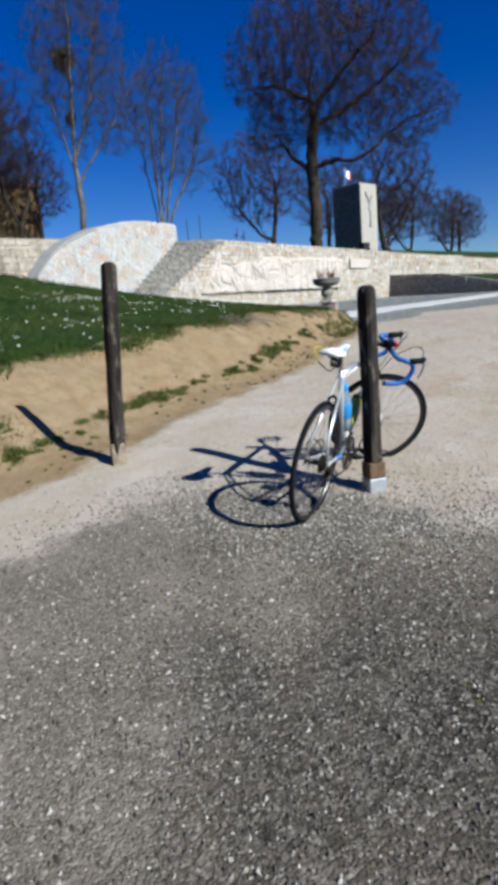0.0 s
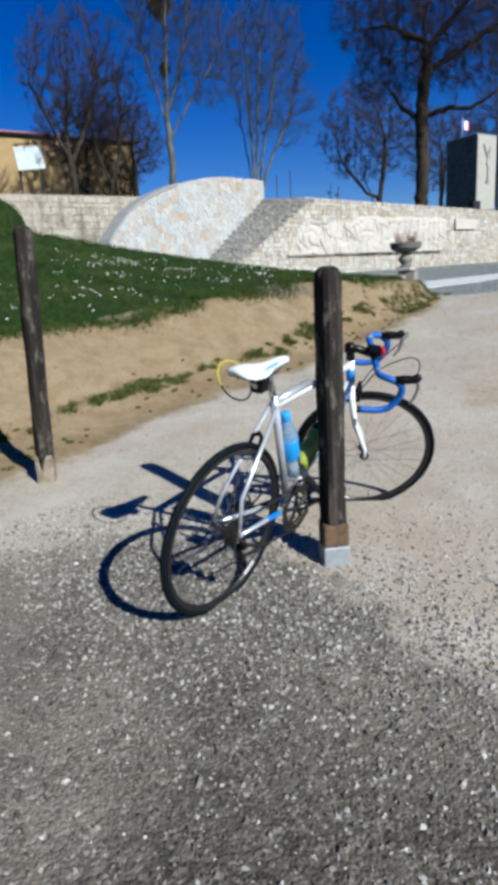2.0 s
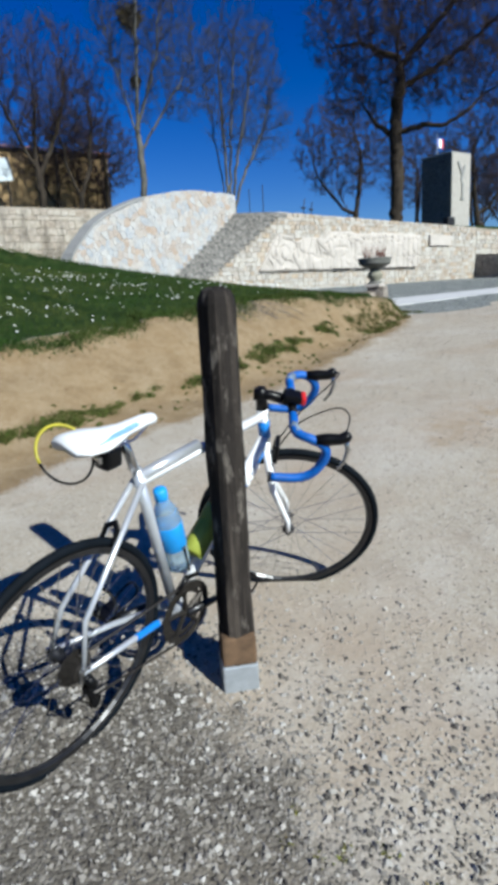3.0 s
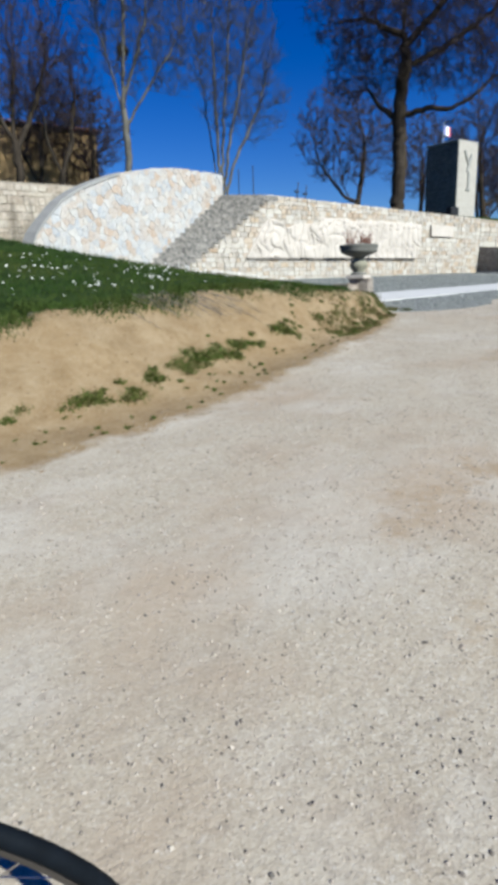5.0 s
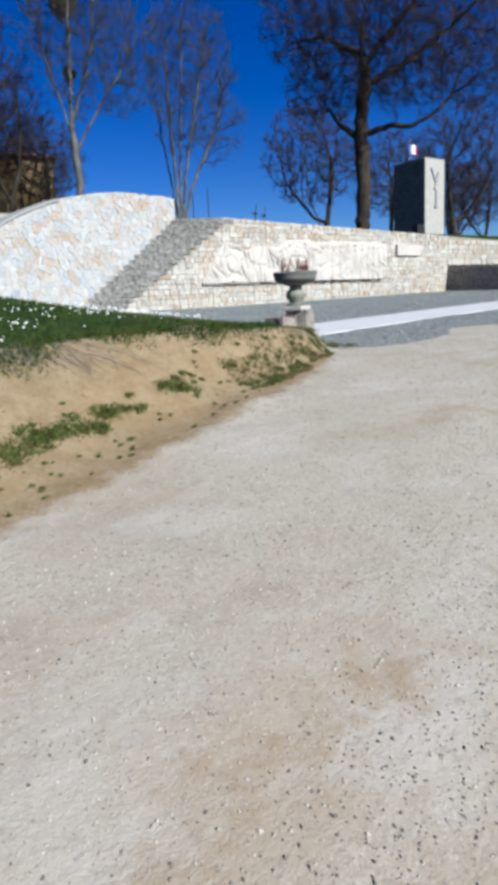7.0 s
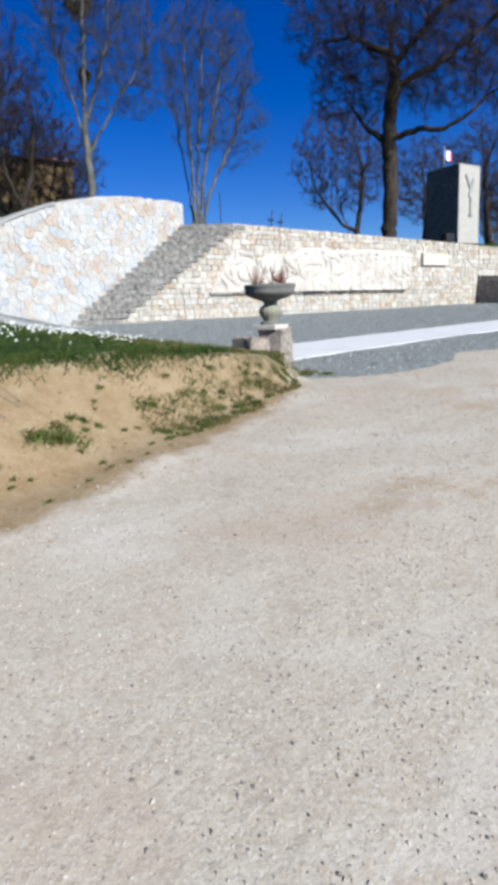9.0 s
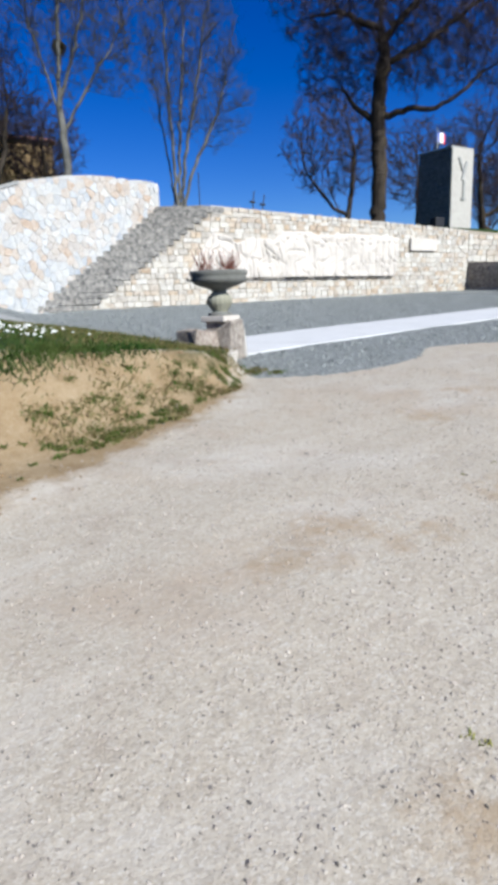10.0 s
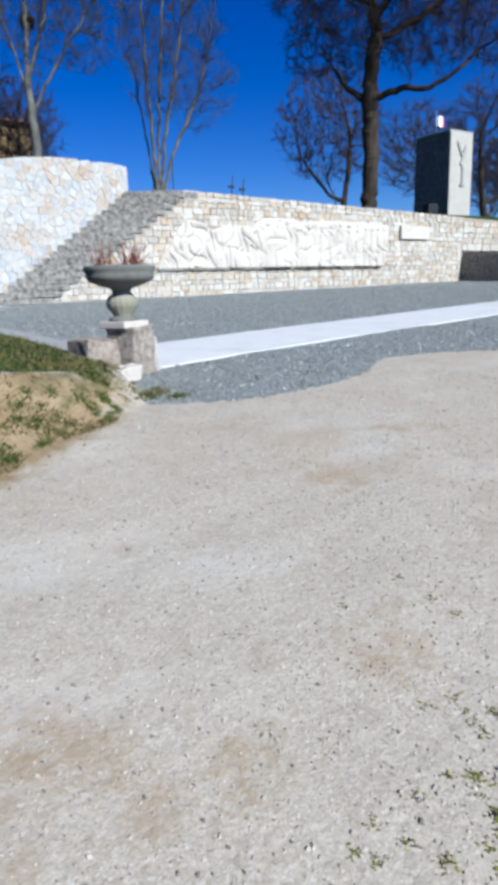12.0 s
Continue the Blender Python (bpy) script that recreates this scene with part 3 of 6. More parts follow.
def build_relief():
    """The carved panel: plain upright swellings and slumped masses on a raised bed."""
    nx, nz = 420, 80
    z0 = 2.21
    forms = [(21.75, 0.20, 3.66), (22.15, 0.18, 3.6), (22.55, 0.2, 3.7), (23.0, 0.18, 3.5), (23.45, 0.22, 3.58), (24.0, 0.18, 3.6), (24.4, 0.17, 3.62), (24.78, 0.18, 3.66), (25.2, 0.17, 3.64), (25.6, 0.2, 3.5), (26.0, 0.15, 3.58), (26.3, 0.14, 3.58), (26.6, 0.14, 3.6), (26.9, 0.13, 3.58)]
    verts = []
    for i in range(nx + 1):
        for j in range(nz + 1):
            v = j / nz
            x = 17.86 + (27.15 - 17.86) * i / nx - (1 - v) * 0.28 * max(0, (i / nx - 0.9) * 10)
            top = relief_top(x)
            z = z0 + (top - z0) * v
            d = 0.15
            for cx, w, tz in forms:
                q = (x - cx - 0.05 * math.sin(2.3 * z + 5 * cx)) / w
                if abs(q) < 1 and z < tz - 0.22:
                    d = max(d, 0.12 + 0.09 * math.sqrt(1 - q * q))
                h = ((x - cx) / 0.09) ** 2 + ((z - tz + 0.12) / 0.11) ** 2
                if h < 1:
                    d = max(d, 0.12 + 0.09 * math.sqrt(1 - h))
            mass = noise.noise(Vector((x * 1.3, z * 1.5, 4.0)))
            fold = noise.noise(Vector((x * 3.2 + 2.0 * mass, z * 1.1, 9.0)))
            fine = noise.noise(Vector((x * 7.0, z * 3.0, 2.0)))
            left = 1 if x < 21.5 else 0.3
            d += left * (0.13 * mass + 0.05 * fold) + 0.014 * fine
            d -= (0.05 + 0.11 * left) * math.exp(-(fold / 0.08) ** 2) * (0.5 + 0.5 * fine) + left * 0.04 * math.exp(-(mass / 0.06) ** 2)
            d = max(d, 0.05)
            if v > 0.985:
                d = min(d, 0.09)
            verts.append((x, WALL_Y - d, z))
    faces = []
    for i in range(nx):
        for j in range(nz):
            a = i * (nz + 1) + j
            faces.append((a, a + nz + 1, a + nz + 2, a + 1))
    # rim back to the wall
    edge = [i * (nz + 1) for i in range(nx + 1)] + [nx * (nz + 1) + j for j in range(1, nz + 1)]
    edge += [i * (nz + 1) + nz for i in range(nx - 1, -1, -1)] + [j for j in range(nz - 1, 0, -1)]
    k = len(verts)
    for e in edge:
        verts.append((verts[e][0], WALL_Y + 0.02, verts[e][2]))
    for q in range(len(edge)):
        r = (q + 1) % len(edge)
        faces.append((edge[r], edge[q], k + q, k + r))
    ob = new("carved_relief", mesh_of("carved_relief", verts, faces, M_RELIEF, smooth=True))
    tagged(ob, "long carved pale limestone relief on the rubble wall", "relief")
    # dark strip put in for the shadow line below the panel
    bm = box_bm((9.0, 0.07, 0.05), (22.36, WALL_Y - 0.07, 2.175), 0.008)
    shadow_line = part("relief_ledge", bm, M_SHADESTONE)
    tagged(shadow_line, "thin dark strip standing in for the shadow line under the carved relief", "ledge")


SLAB_U = Vector((1, 0.33, 0)).normalized()
SLAB_N = Vector((SLAB_U.y, -SLAB_U.x, 0))
SLAB_O = Vector((17.57, 25.85, 0))
SK = math.hypot(1, 0.33)


def slab_top(x):
    return float(np.interp(x, [9.75, 9.95, 10.3, 10.75, 11.3, 11.8, 12.5, 13.1, 14.3, 15.2, 16.0, 17.57], [2.3, 2.78, 3.15, 3.6, 3.95, 4.18, 4.45, 4.66, 4.92, 5.04, 5.09, 5.12]))


def build_slab_wall():
    rng = np.random.default_rng(9)
    xs = [9.75, 9.95, 10.3, 10.75, 11.3, 11.8, 12.5, 13.1, 14.3, 15.2, 16.0, 17.57]
    out = [((9.75 - 17.57) * SK, 1.2), (0, 1.2)] + [((x - 17.57) * SK, slab_top(x) - 0.02) for x in xs[::-1]]
    wall = prism("wall_slab", out, 0.0, 0.45, M_MORTAR, along=SLAB_U, origin=SLAB_O)
    tagged(wall, "bright pale polygonal stone wall with curved top beside stairs", "wall", kind="structure")
    bm = bmesh.new()
    rows = []
    for x in np.linspace(9.72, 12.9, 16):
        c = SLAB_O + SLAB_U * ((x - 17.57) * SK)
        z = slab_top(x)
        rows.append([bm.verts.new(c + SLAB_N * o + Vector((0, 0, z + dz))) for o, dz in ((0.05, -0.03), (0.05, 0.05), (-0.5, 0.05), (-0.5, -0.03))])
    for a, b in zip(rows, rows[1:]):
        for k in range(4):
            bm.faces.new((a[k], a[(k + 1) % 4], b[(k + 1) % 4], b[k]))
    bm.faces.new(rows[0])
    bm.faces.new(rows[-1][::-1])
    part("coping", bm, M_KERB, wall, "grey coping along the curved end")
    seeds = []
    tries = 0
    while len(seeds) < 760 and tries < 16000:
        tries += 1
        a, z = rng.uniform(-8.3, 0.1), rng.uniform(1.3, 5.3)
        gap = rng.choice([0.13, 0.19, 0.27], p=[0.5, 0.35, 0.15])
        if all((a - s[0]) ** 2 + (z - s[1]) ** 2 > gap * gap for s in seeds):
            seeds.append((a, z))
    polys = []
    for p in cells(seeds, 0.5):
        p = clip_poly(p, (0, 0), (1, 0))
        q = [(a, min(z, slab_top(17.57 + a / SK) + 0.015)) for a, z in p]
        if len(q) < 3 or max(z for _, z in q) - min(z for _, z in q) < 0.08:
            continue
        if min(a for a, _ in q) < (9.8 - 17.57) * SK:
            continue
        polys.append(q)
    lay(polys, SLAB_O, SLAB_U, SLAB_N, rng, 0.0035, 0.02, M_SLABSTONE, M_SLABREST, wall, limit=300)


def build_left_wall():
    rng = np.random.default_rng(12)
    wall = prism("wall_retaining", [(-34, 1.0), (12.9, 1.0), (12.9, 4.52), (8, 4.50), (-34, 4.4)], 0.0, 0.45, M_OLDMORTAR, origin=(0, 26.5, 0))
    tagged(wall, "old stained coursed stone retaining wall behind the lawn", "wall", kind="structure")
    polys = course_polys(2.0, 12.9, 2.4, 4.5, rng, 0.2, (0.2, 0.5), lambda x, z, hw, hh: z + hh < 4.56)
    lay(polys, (0, 26.5, 0), (1, 0, 0), (0, -1, 0), rng, 0.012, 0.03, M_OLDSTONE, M_OLDSTONE, wall, limit=0)


def build_stairs():
    """Eighteen stone steps fanning between the slab wall and the stepped wall."""
    rng = np.random.default_rng(3)
    st = thing("stairs", "grey stone stairway climbing between two rubble walls", "stairs", kind="structure")
    n = 18
    for i in range(n):
        z1 = 1.36 + 3.0 * (i + 1) / n
        z0 = z1 - 3.0 / n - 0.002
        f = i / n
        g = (i + 1.02) / n if i < n - 1 else 1.08

        def front(t):
            return Vector((STAIR_X0 + (STAIR_X1 - STAIR_X0) * t, WALL_Y - 0.05 - 0.004 * (i % 2), 0))

        def back(t):
            x = 13.05 + (17.55 - 13.05) * t
            return Vector((x, slab_line(x) - 0.02, 0))
        a, b, c, d = front(f), back(f), back(g), front(g)
        cuts = [0.0, rng.uniform(0.28, 0.42), rng.uniform(0.6, 0.75), 1.0]
        for s0, s1 in zip(cuts, cuts[1:]):
            bm = bmesh.new()
            e0, e1 = s0 + 0.006 * (s0 > 0), s1 - 0.006 * (s1 < 1)
            q = [a.lerp(b, e0), a.lerp(b, e1), d.lerp(c, e1), d.lerp(c, e0)]
            dz = rng.uniform(-0.008, 0.008)
            lo = [bm.verts.new(p + Vector((0, 0, z0))) for p in q]
            hi = [bm.verts.new(p + Vector((0, 0, z1 + dz))) for p in q]
            bm.faces.new(lo[::-1])
            bm.faces.new(hi)
            for k in range(4):
                bm.faces.new((lo[k], lo[(k + 1) % 4], hi[(k + 1) % 4], hi[k]))
            bmesh.ops.bevel(bm, geom=[e for e in bm.edges if e.verts[0] in hi and e.verts[1] in hi], offset=0.018, segments=2, affect="EDGES")
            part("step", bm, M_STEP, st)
    bm = bmesh.new()
    q = [Vector((17.4, slab_line(17.4) - 0.03, 0)), Vector((18.6, WALL_Y + 0.03, 0)), Vector((20.6, WALL_Y + 0.4, 0)), Vector((20.0, 26.9, 0)), Vector((17.6, 26.6, 0))]
    lo = [bm.verts.new(p + Vector((0, 0, 3.6))) for p in q]
    hi = [bm.verts.new(p + Vector((0, 0, 4.40 + (0.14 if k > 2 else 0)))) for k, p in enumerate(q)]
    bm.faces.new(lo[::-1])
    bm.faces.new(hi)
    for k in range(5):
        bm.faces.new((lo[k], lo[(k + 1) % 5], hi[(k + 1) % 5], hi[k]))
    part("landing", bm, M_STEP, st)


def build_terrace_edge():
    rng = np.random.default_rng(21)
    out = [(-24.9, 0.9), (-16.4, 0.9), (-16.4, 1.35), (-18.6, 1.86), (-21.7, 2.52), (-24.88, 2.73)]
    bm = bmesh.new()
    a = [bm.verts.new((31.4, -y, z)) for y, z in out]
    b = [bm.verts.new((31.75, -y, z)) for y, z in out]
    bm.faces.new(a)
    bm.faces.new(b[::-1])
    for i in range(len(a)):
        j = (i + 1) % len(a)
        bm.faces.new((a[i], b[i], b[j], a[j]))
    # shade of this face is painted into its stone colour
    wall = part("wall_terrace", bm, M_SHADESTONE)
    tagged(wall, "low stone wall, coloured dark for its shaded face, holding a raised lawn", "wall", kind="structure")

    def keep(x, z, hw, hh):
        return z + hh < float(np.interp(x, [-24.88, -21.7, -18.6, -16.4], [2.73, 2.52, 1.86, 1.35])) and z > 1.1
    polys = course_polys(-24.8, -16.6, 1.1, 2.8, rng, 0.2, (0.25, 0.5), keep)
    lay(polys, (31.4, 0, 0), (0, -1, 0), (-1, 0, 0), rng, 0.015, 0.04, M_SHADESTONE, M_SHADESTONE, wall, limit=200)


def build_paving():
    """The concrete strip across the court and the kerb path along the lawn."""
    bm = bmesh.new()
    rng = np.random.default_rng(5)
    xs = np.linspace(12.0, 60, 90)
    rows = []
    for x in xs:
        yn = 12.93 + (x - 12.0) * 0.155 + 0.012 * rng.normal()
        yf = 14.36 + (x - 12.0) * 0.165 + 0.012 * rng.normal()
        row = []
        for yy, dz in ((yn, -0.10), (yn, 0.018), (yf, 0.018), (yf, -0.10)):
            row.append(bm.verts.new((x + (0.1 * (yy > yn)), yy, land_z(min(x, 31), yy) + dz)))
        rows.append(row)
    for a, b in zip(rows, rows[1:]):
        for k in range(3):
            bm.faces.new((a[k], b[k], b[k + 1], a[k + 1]))
    bm.faces.new(rows[0])
    bm.faces.new(rows[-1][::-1])
    tagged(part("pavement_strip", bm, M_STRIP), "broad pale concrete strip laid across grey chippings", "pavement", kind="structure")
    pts = [(11.75, 13.3), (11.78, 15.0), (11.62, 17.3), (10.85, 19.7), (9.6, 21.5), (7.5, 22.6), (2.0, 23.2)]
    fine = []
    for (ax, ay), (bx, by) in zip(pts, pts[1:]):
        for k in range(6):
            fine.append((ax + (bx - ax) * k / 6, ay + (by - ay) * k / 6))
    fine.append(pts[-1])
    bm = bmesh.new()
    rows = []
    for i, p in enumerate(fine):
        a, b = fine[max(0, i - 1)], fine[min(len(fine) - 1, i + 1)]
        d = Vector((b[0] - a[0], b[1] - a[1])).normalized()
        nn = Vector((-d.y, d.x))
        z = max(land_z(p[0] + nn.x * s, p[1] + nn.y * s) for s in (-0.22, 0, 0.22))
        rows.append([bm.verts.new((p[0] + nn.x * s, p[1] + nn.y * s, z + dz)) for s, dz in ((-0.22, -0.3), (-0.22, 0.05), (0.22, 0.05), (0.22, -0.3))])
    for a, b in zip(rows, rows[1:]):
        for k in range(3):
            bm.faces.new((a[k], b[k], b[k + 1], a[k + 1]))
    tagged(part("kerb", bm, M_KERB), "grey concrete kerb edging the sloping lawn", "kerb", kind="structure")


def build_tower():
    rng = np.random.default_rng(31)
    tw = thing("monument_tower", "tall square stone pillar with sides coloured dark as in shade and pale carved front", "monument", (46.68, 38.86, 5.0))
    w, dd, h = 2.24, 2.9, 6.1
    # body and side stones take the shade-darkened tone
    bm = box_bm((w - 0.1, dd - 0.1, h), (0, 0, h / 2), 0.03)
    core = part("body", bm, M_TOWERSHADE, tw)
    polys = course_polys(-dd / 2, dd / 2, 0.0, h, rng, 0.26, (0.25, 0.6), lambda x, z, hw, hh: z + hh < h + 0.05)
    lay(polys, (-w / 2 + 0.05, 0, 0), (0, -1, 0), (-1, 0, 0), rng, 0.018, 0.04, M_TOWERSHADE, M_TOWERSHADE, core, limit=0)
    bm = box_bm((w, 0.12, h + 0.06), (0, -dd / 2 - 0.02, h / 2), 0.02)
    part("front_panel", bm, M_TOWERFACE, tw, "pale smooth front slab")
    bm = bmesh.new()
    box_bm((0.22, 0.12, 1.3), (0.15, -dd / 2 - 0.12, 4.7), 0.03, Matrix.Rotation(0.35, 4, "Y"), bm)
    box_bm((0.20, 0.12, 1.0), (-0.2, -dd / 2 - 0.12, 5.1), 0.03, Matrix.Rotation(-0.5, 4, "Y"), bm)
    box_bm((0.18, 0.12, 1.1), (0.12, -dd / 2 - 0.12, 3.5), 0.03, None, bm)
    box_bm((0.42, 0.12, 0.16), (0.1, -dd / 2 - 0.12, 2.85), 0.03, None, bm)
    part("carving", bm, M_KERB, tw, "dark angular carved emblem")
    bm = box_bm((w + 0.1, dd + 0.1, 0.12), (0, 0, h + 0.08), 0.02)
    part("cap", bm, M_KERB, tw)
    fl = thing("flag", "small blue, white and red flag on a thin pole", "flag", (49.35, 41.85, 5.6))
    fl.scale = (1.13, 1.13, 1.13)
    part("pole", tube_bm([(0, 0, 0), (0, 0, 7.2)], 0.018, 8), M_GALV, fl)
    for i, (nm, c) in enumerate((("blue", (0.02, 0.05, 0.3)), ("white", (0.8, 0.8, 0.8)), ("red", (0.6, 0.02, 0.03)))):
        bm = bmesh.new()
        rows = []
        for k in range(4):
            x = 0.03 + (i + k / 3) * 0.3
            yy = 0.06 * math.sin(x * 7)
            rows.append([bm.verts.new((x * 0.8, yy + s, 6.4 - 0.2 * x + hh)) for s, hh in ((-0.006, 0), (0.006, 0), (0.006, 0.62), (-0.006, 0.62))])
        for a, b in zip(rows, rows[1:]):
            for k in range(4):
                bm.faces.new((a[k], a[(k + 1) % 4], b[(k + 1) % 4], b[k]))
        bm.faces.new(rows[0])
        bm.faces.new(rows[-1][::-1])
        part("stripe", bm, plain("flag_" + nm, c, 0.8, grain=10), fl)


def build_house():
    rng = np.random.default_rng(8)
    hs = thing("house", "ochre rendered house with clay tile roof behind bare trees", "house", (8.0, 46.0, 4.5))
    x0, x1 = -12.0, 11.75
    part("wall", box_bm((x1 - x0, 7.0, 5.5), ((x0 + x1) / 2, 0, 2.75), 0.02), M_OCHRE, hs)
    bm = bmesh.new()
    v = [bm.verts.new(p) for p in ((x0 - 0.3, -3.8, 5.48), (x1 + 0.3, -3.8, 5.48), (x1 + 0.3, 3.8, 5.48), (x0 - 0.3, 3.8, 5.48), (x0 - 0.3, 0, 6.3), (x1 + 0.3, 0, 6.3))]
    for f in ((0, 1, 5, 4), (2, 3, 4, 5), (0, 4, 3), (1, 2, 5), (0, 3, 2, 1)):
        bm.faces.new([v[i] for i in f])
    part("roof", bm, M_TILE, hs)
    tv, tf = [], []
    for i in range(int((x1 - x0 + 0.6) / 0.22)):
        x = x0 - 0.28 + i * 0.22
        k = len(tv)
        for yy, zz in ((-3.86, 5.5), (-2.6, 5.77)):
            for s in range(6):
                a = math.pi * s / 5
                tv.append((x + 0.1 - 0.1 * math.cos(a), yy, zz + 0.07 * math.sin(a) + 0.02 * rng.random()))
        for s in range(5):
            tf.append((k + s, k + s + 1, k + 7 + s, k + 6 + s))
        tf.append(tuple(range(k, k + 6)))
    ob = link("eaves_tiles", mesh_of("eaves_tiles", tv, tf, M_TILE), hs)
    ob.location = (0, 0, 0)
    # creeper stems on the wall's end
    bm = bmesh.new()
    for i in range(30):
        x = rng.uniform(9.6, 11.6)
        pts = [(x, -3.54, 0)]
        for k in range(7):
            x = min(11.7, max(8.2, x + rng.normal(0, 0.16)))
            pts.append((x, -3.54 - 0.02 * rng.random(), 0.75 * (k + 1) * rng.uniform(0.85, 1.0)))
        tube_bm(pts, [0.03 * (1 - 0.1 * k) for k in range(8)], 4, bm)
    part("creeper", bm, M_OAKTWIG, hs, "bare brown climbing stems")
    sg = thing("sign_board", "pale blue-white notice board on dark wooden posts", "sign", (11.4, 36.0, land_z(11.4, 36.0) - 0.05))
    z = 7.5 - sg.location.z
    part("board", box_bm((1.28, 0.05, 1.0), (0, -0.03, z), 0.01, Matrix.Rotation(-0.12, 4, "Y")), plain("board_white", (0.42, 0.47, 0.50), 0.5, grain=4), sg)
    for s in (-0.5, 0.5):
        part("post", box_bm((0.09, 0.09, z + 0.6), (s, 0.06, (z + 0.6) / 2), 0.01), M_WOOD, sg)
    for s, e in (((-0.68, 0.53), (0.62, 0.69)), ((-0.62, -0.68), (0.68, -0.52))):
        bm = tube_bm([(s[0], -0.07, z + s[1]), (e[0], -0.07, z + e[1])], 0.025, 6)
        part("rail", bm, M_WOOD, sg)


# ---------------------------------------------------------------- trees
def tubes_mesh(name, p0, p1, r0, r1, mat, sides):
    """Joined tapering bars, one for each row of the arrays."""
    d = p1 - p0
    d = d / (np.linalg.norm(d, axis=1, keepdims=True) + 1e-9)
    ref = np.where(np.abs(d[:, 2:3]) > 0.9, [[1.0, 0, 0]], [[0, 0, 1.0]])
    a = np.cross(d, ref)
    a /= np.linalg.norm(a, axis=1, keepdims=True)
    b = np.cross(d, a)
    ang = 2 * np.pi * np.arange(sides) / sides
    ring = np.cos(ang)[None, :, None] * a[:, None] + np.sin(ang)[None, :, None] * b[:, None]
    v = np.concatenate([p0[:, None] + ring * r0[:, None, None], p1[:, None] + ring * r1[:, None, None]], 1).reshape(-1, 3)
    k = np.arange(len(p0))[:, None] * 2 * sides
    i = np.arange(sides)[None]
    j = (i + 1) % sides
    f = np.stack([k + i, k + j, k + sides + j, k + sides + i], -1).reshape(-1, 4)
    me = bpy.data.meshes.new(name)
    me.vertices.add(len(v))
    me.vertices.foreach_set("co", v.ravel().astype(np.float32))
    me.loops.add(f.size)
    me.loops.foreach_set("vertex_index", f.ravel().astype(np.int32))
    me.polygons.add(len(f))
    me.polygons.foreach_set("loop_start", np.arange(0, f.size, 4, dtype=np.int32))
    me.polygons.foreach_set("use_smooth", np.ones(len(f), bool))
    me.materials.append(mat)
    me.update(calc_edges=True)
    return me


def unit(v):
    return v / (np.linalg.norm(v, axis=-1, keepdims=True) + 1e-9)


def in_crown(rng, blobs, n):
    """Random places in a union of egg shapes (centre, radii, share), denser towards the outside."""
    out = []
    for c, r, share in blobs:
        m = int(n * share)
        d = unit(rng.normal(0, 1, (m, 3))) * rng.uniform(0.05, 1, (m, 1)) ** 0.42
        out.append(np.array(c) + d * np.array(r))
    return np.concatenate(out)


def grow(rng, stems, blobs, count, step=0.32, reach=3.2, kill=0.55, lift=0.1, wob=0.2):
    """A branching skeleton that grows from its stems towards places in the crown."""
    pos, par, limbs = [], [], []
    for stem in stems:
        last, born = -1, len(pos)
        if stem[0] is not None:
            d = np.linalg.norm(np.array(pos) - np.array(stem[0]), axis=1)
            last = int(np.argmin(d))
        for a, b in zip(stem[1:], stem[2:]):
            a, b = np.array(a, float), np.array(b, float)
            n = max(1, int(np.linalg.norm(b - a) / step))
            for k in range(n):
                p = a + (b - a) * (k + (stem[0] is not None)) / n + rng.normal(0, 0.03, 3)
                pos.append(p)
                par.append(last)
                last = len(pos) - 1
        run = max(1, len(pos) - born)
        limbs += [1.0 if stem[0] is None else k / run for k in range(len(pos) - born)]
    way = [unit(p - pos[q]) if q >= 0 else np.array([0, 0, 1.0]) for p, q in zip(pos, par)]
    aim = in_crown(rng, blobs, count)
    near = np.full(len(aim), 1e9)
    idx = np.zeros(len(aim), int)

    def update(first):
        new_pos = np.array(pos[first:])
        d = np.linalg.norm(aim[:, None] - new_pos[None], axis=2)
        j = d.argmin(1)
        m = d[np.arange(len(aim)), j]
        hit = m < near
        near[hit] = m[hit]
        idx[hit] = first + j[hit]
    update(0)
    kids = collections.Counter()
    for _ in range(150):
        live = near < reach
        if not live.any():
            reach *= 1.5
            if reach > 12:
                break
            continue
        first = len(pos)
        order = np.argsort(idx[live], kind="stable")
        ids = idx[live][order]
        vec = unit(aim[live] - np.array(pos)[idx[live]])[order]
        cuts = np.flatnonzero(np.diff(ids)) + 1
        for g, rows in zip(ids[np.concatenate([[0], cuts])], np.split(vec, cuts)):
            if kids[g] > 4:
                continue
            kids[g] += 1
            d = unit(rows.mean(0) + 0.35 * way[g] + rng.normal(0, wob, 3) + np.array([0, 0, lift]))
            pos.append(pos[g] + d * step)
            par.append(int(g))
            way.append(d)
        if len(pos) == first:
            break
        update(first)
        keep = near > kill
        aim, near, idx = aim[keep], near[keep], idx[keep]
        if not len(aim):
            break
    return np.array(pos), np.array(par), np.array(way), np.array(limbs + [1.0] * (len(pos) - len(limbs)))


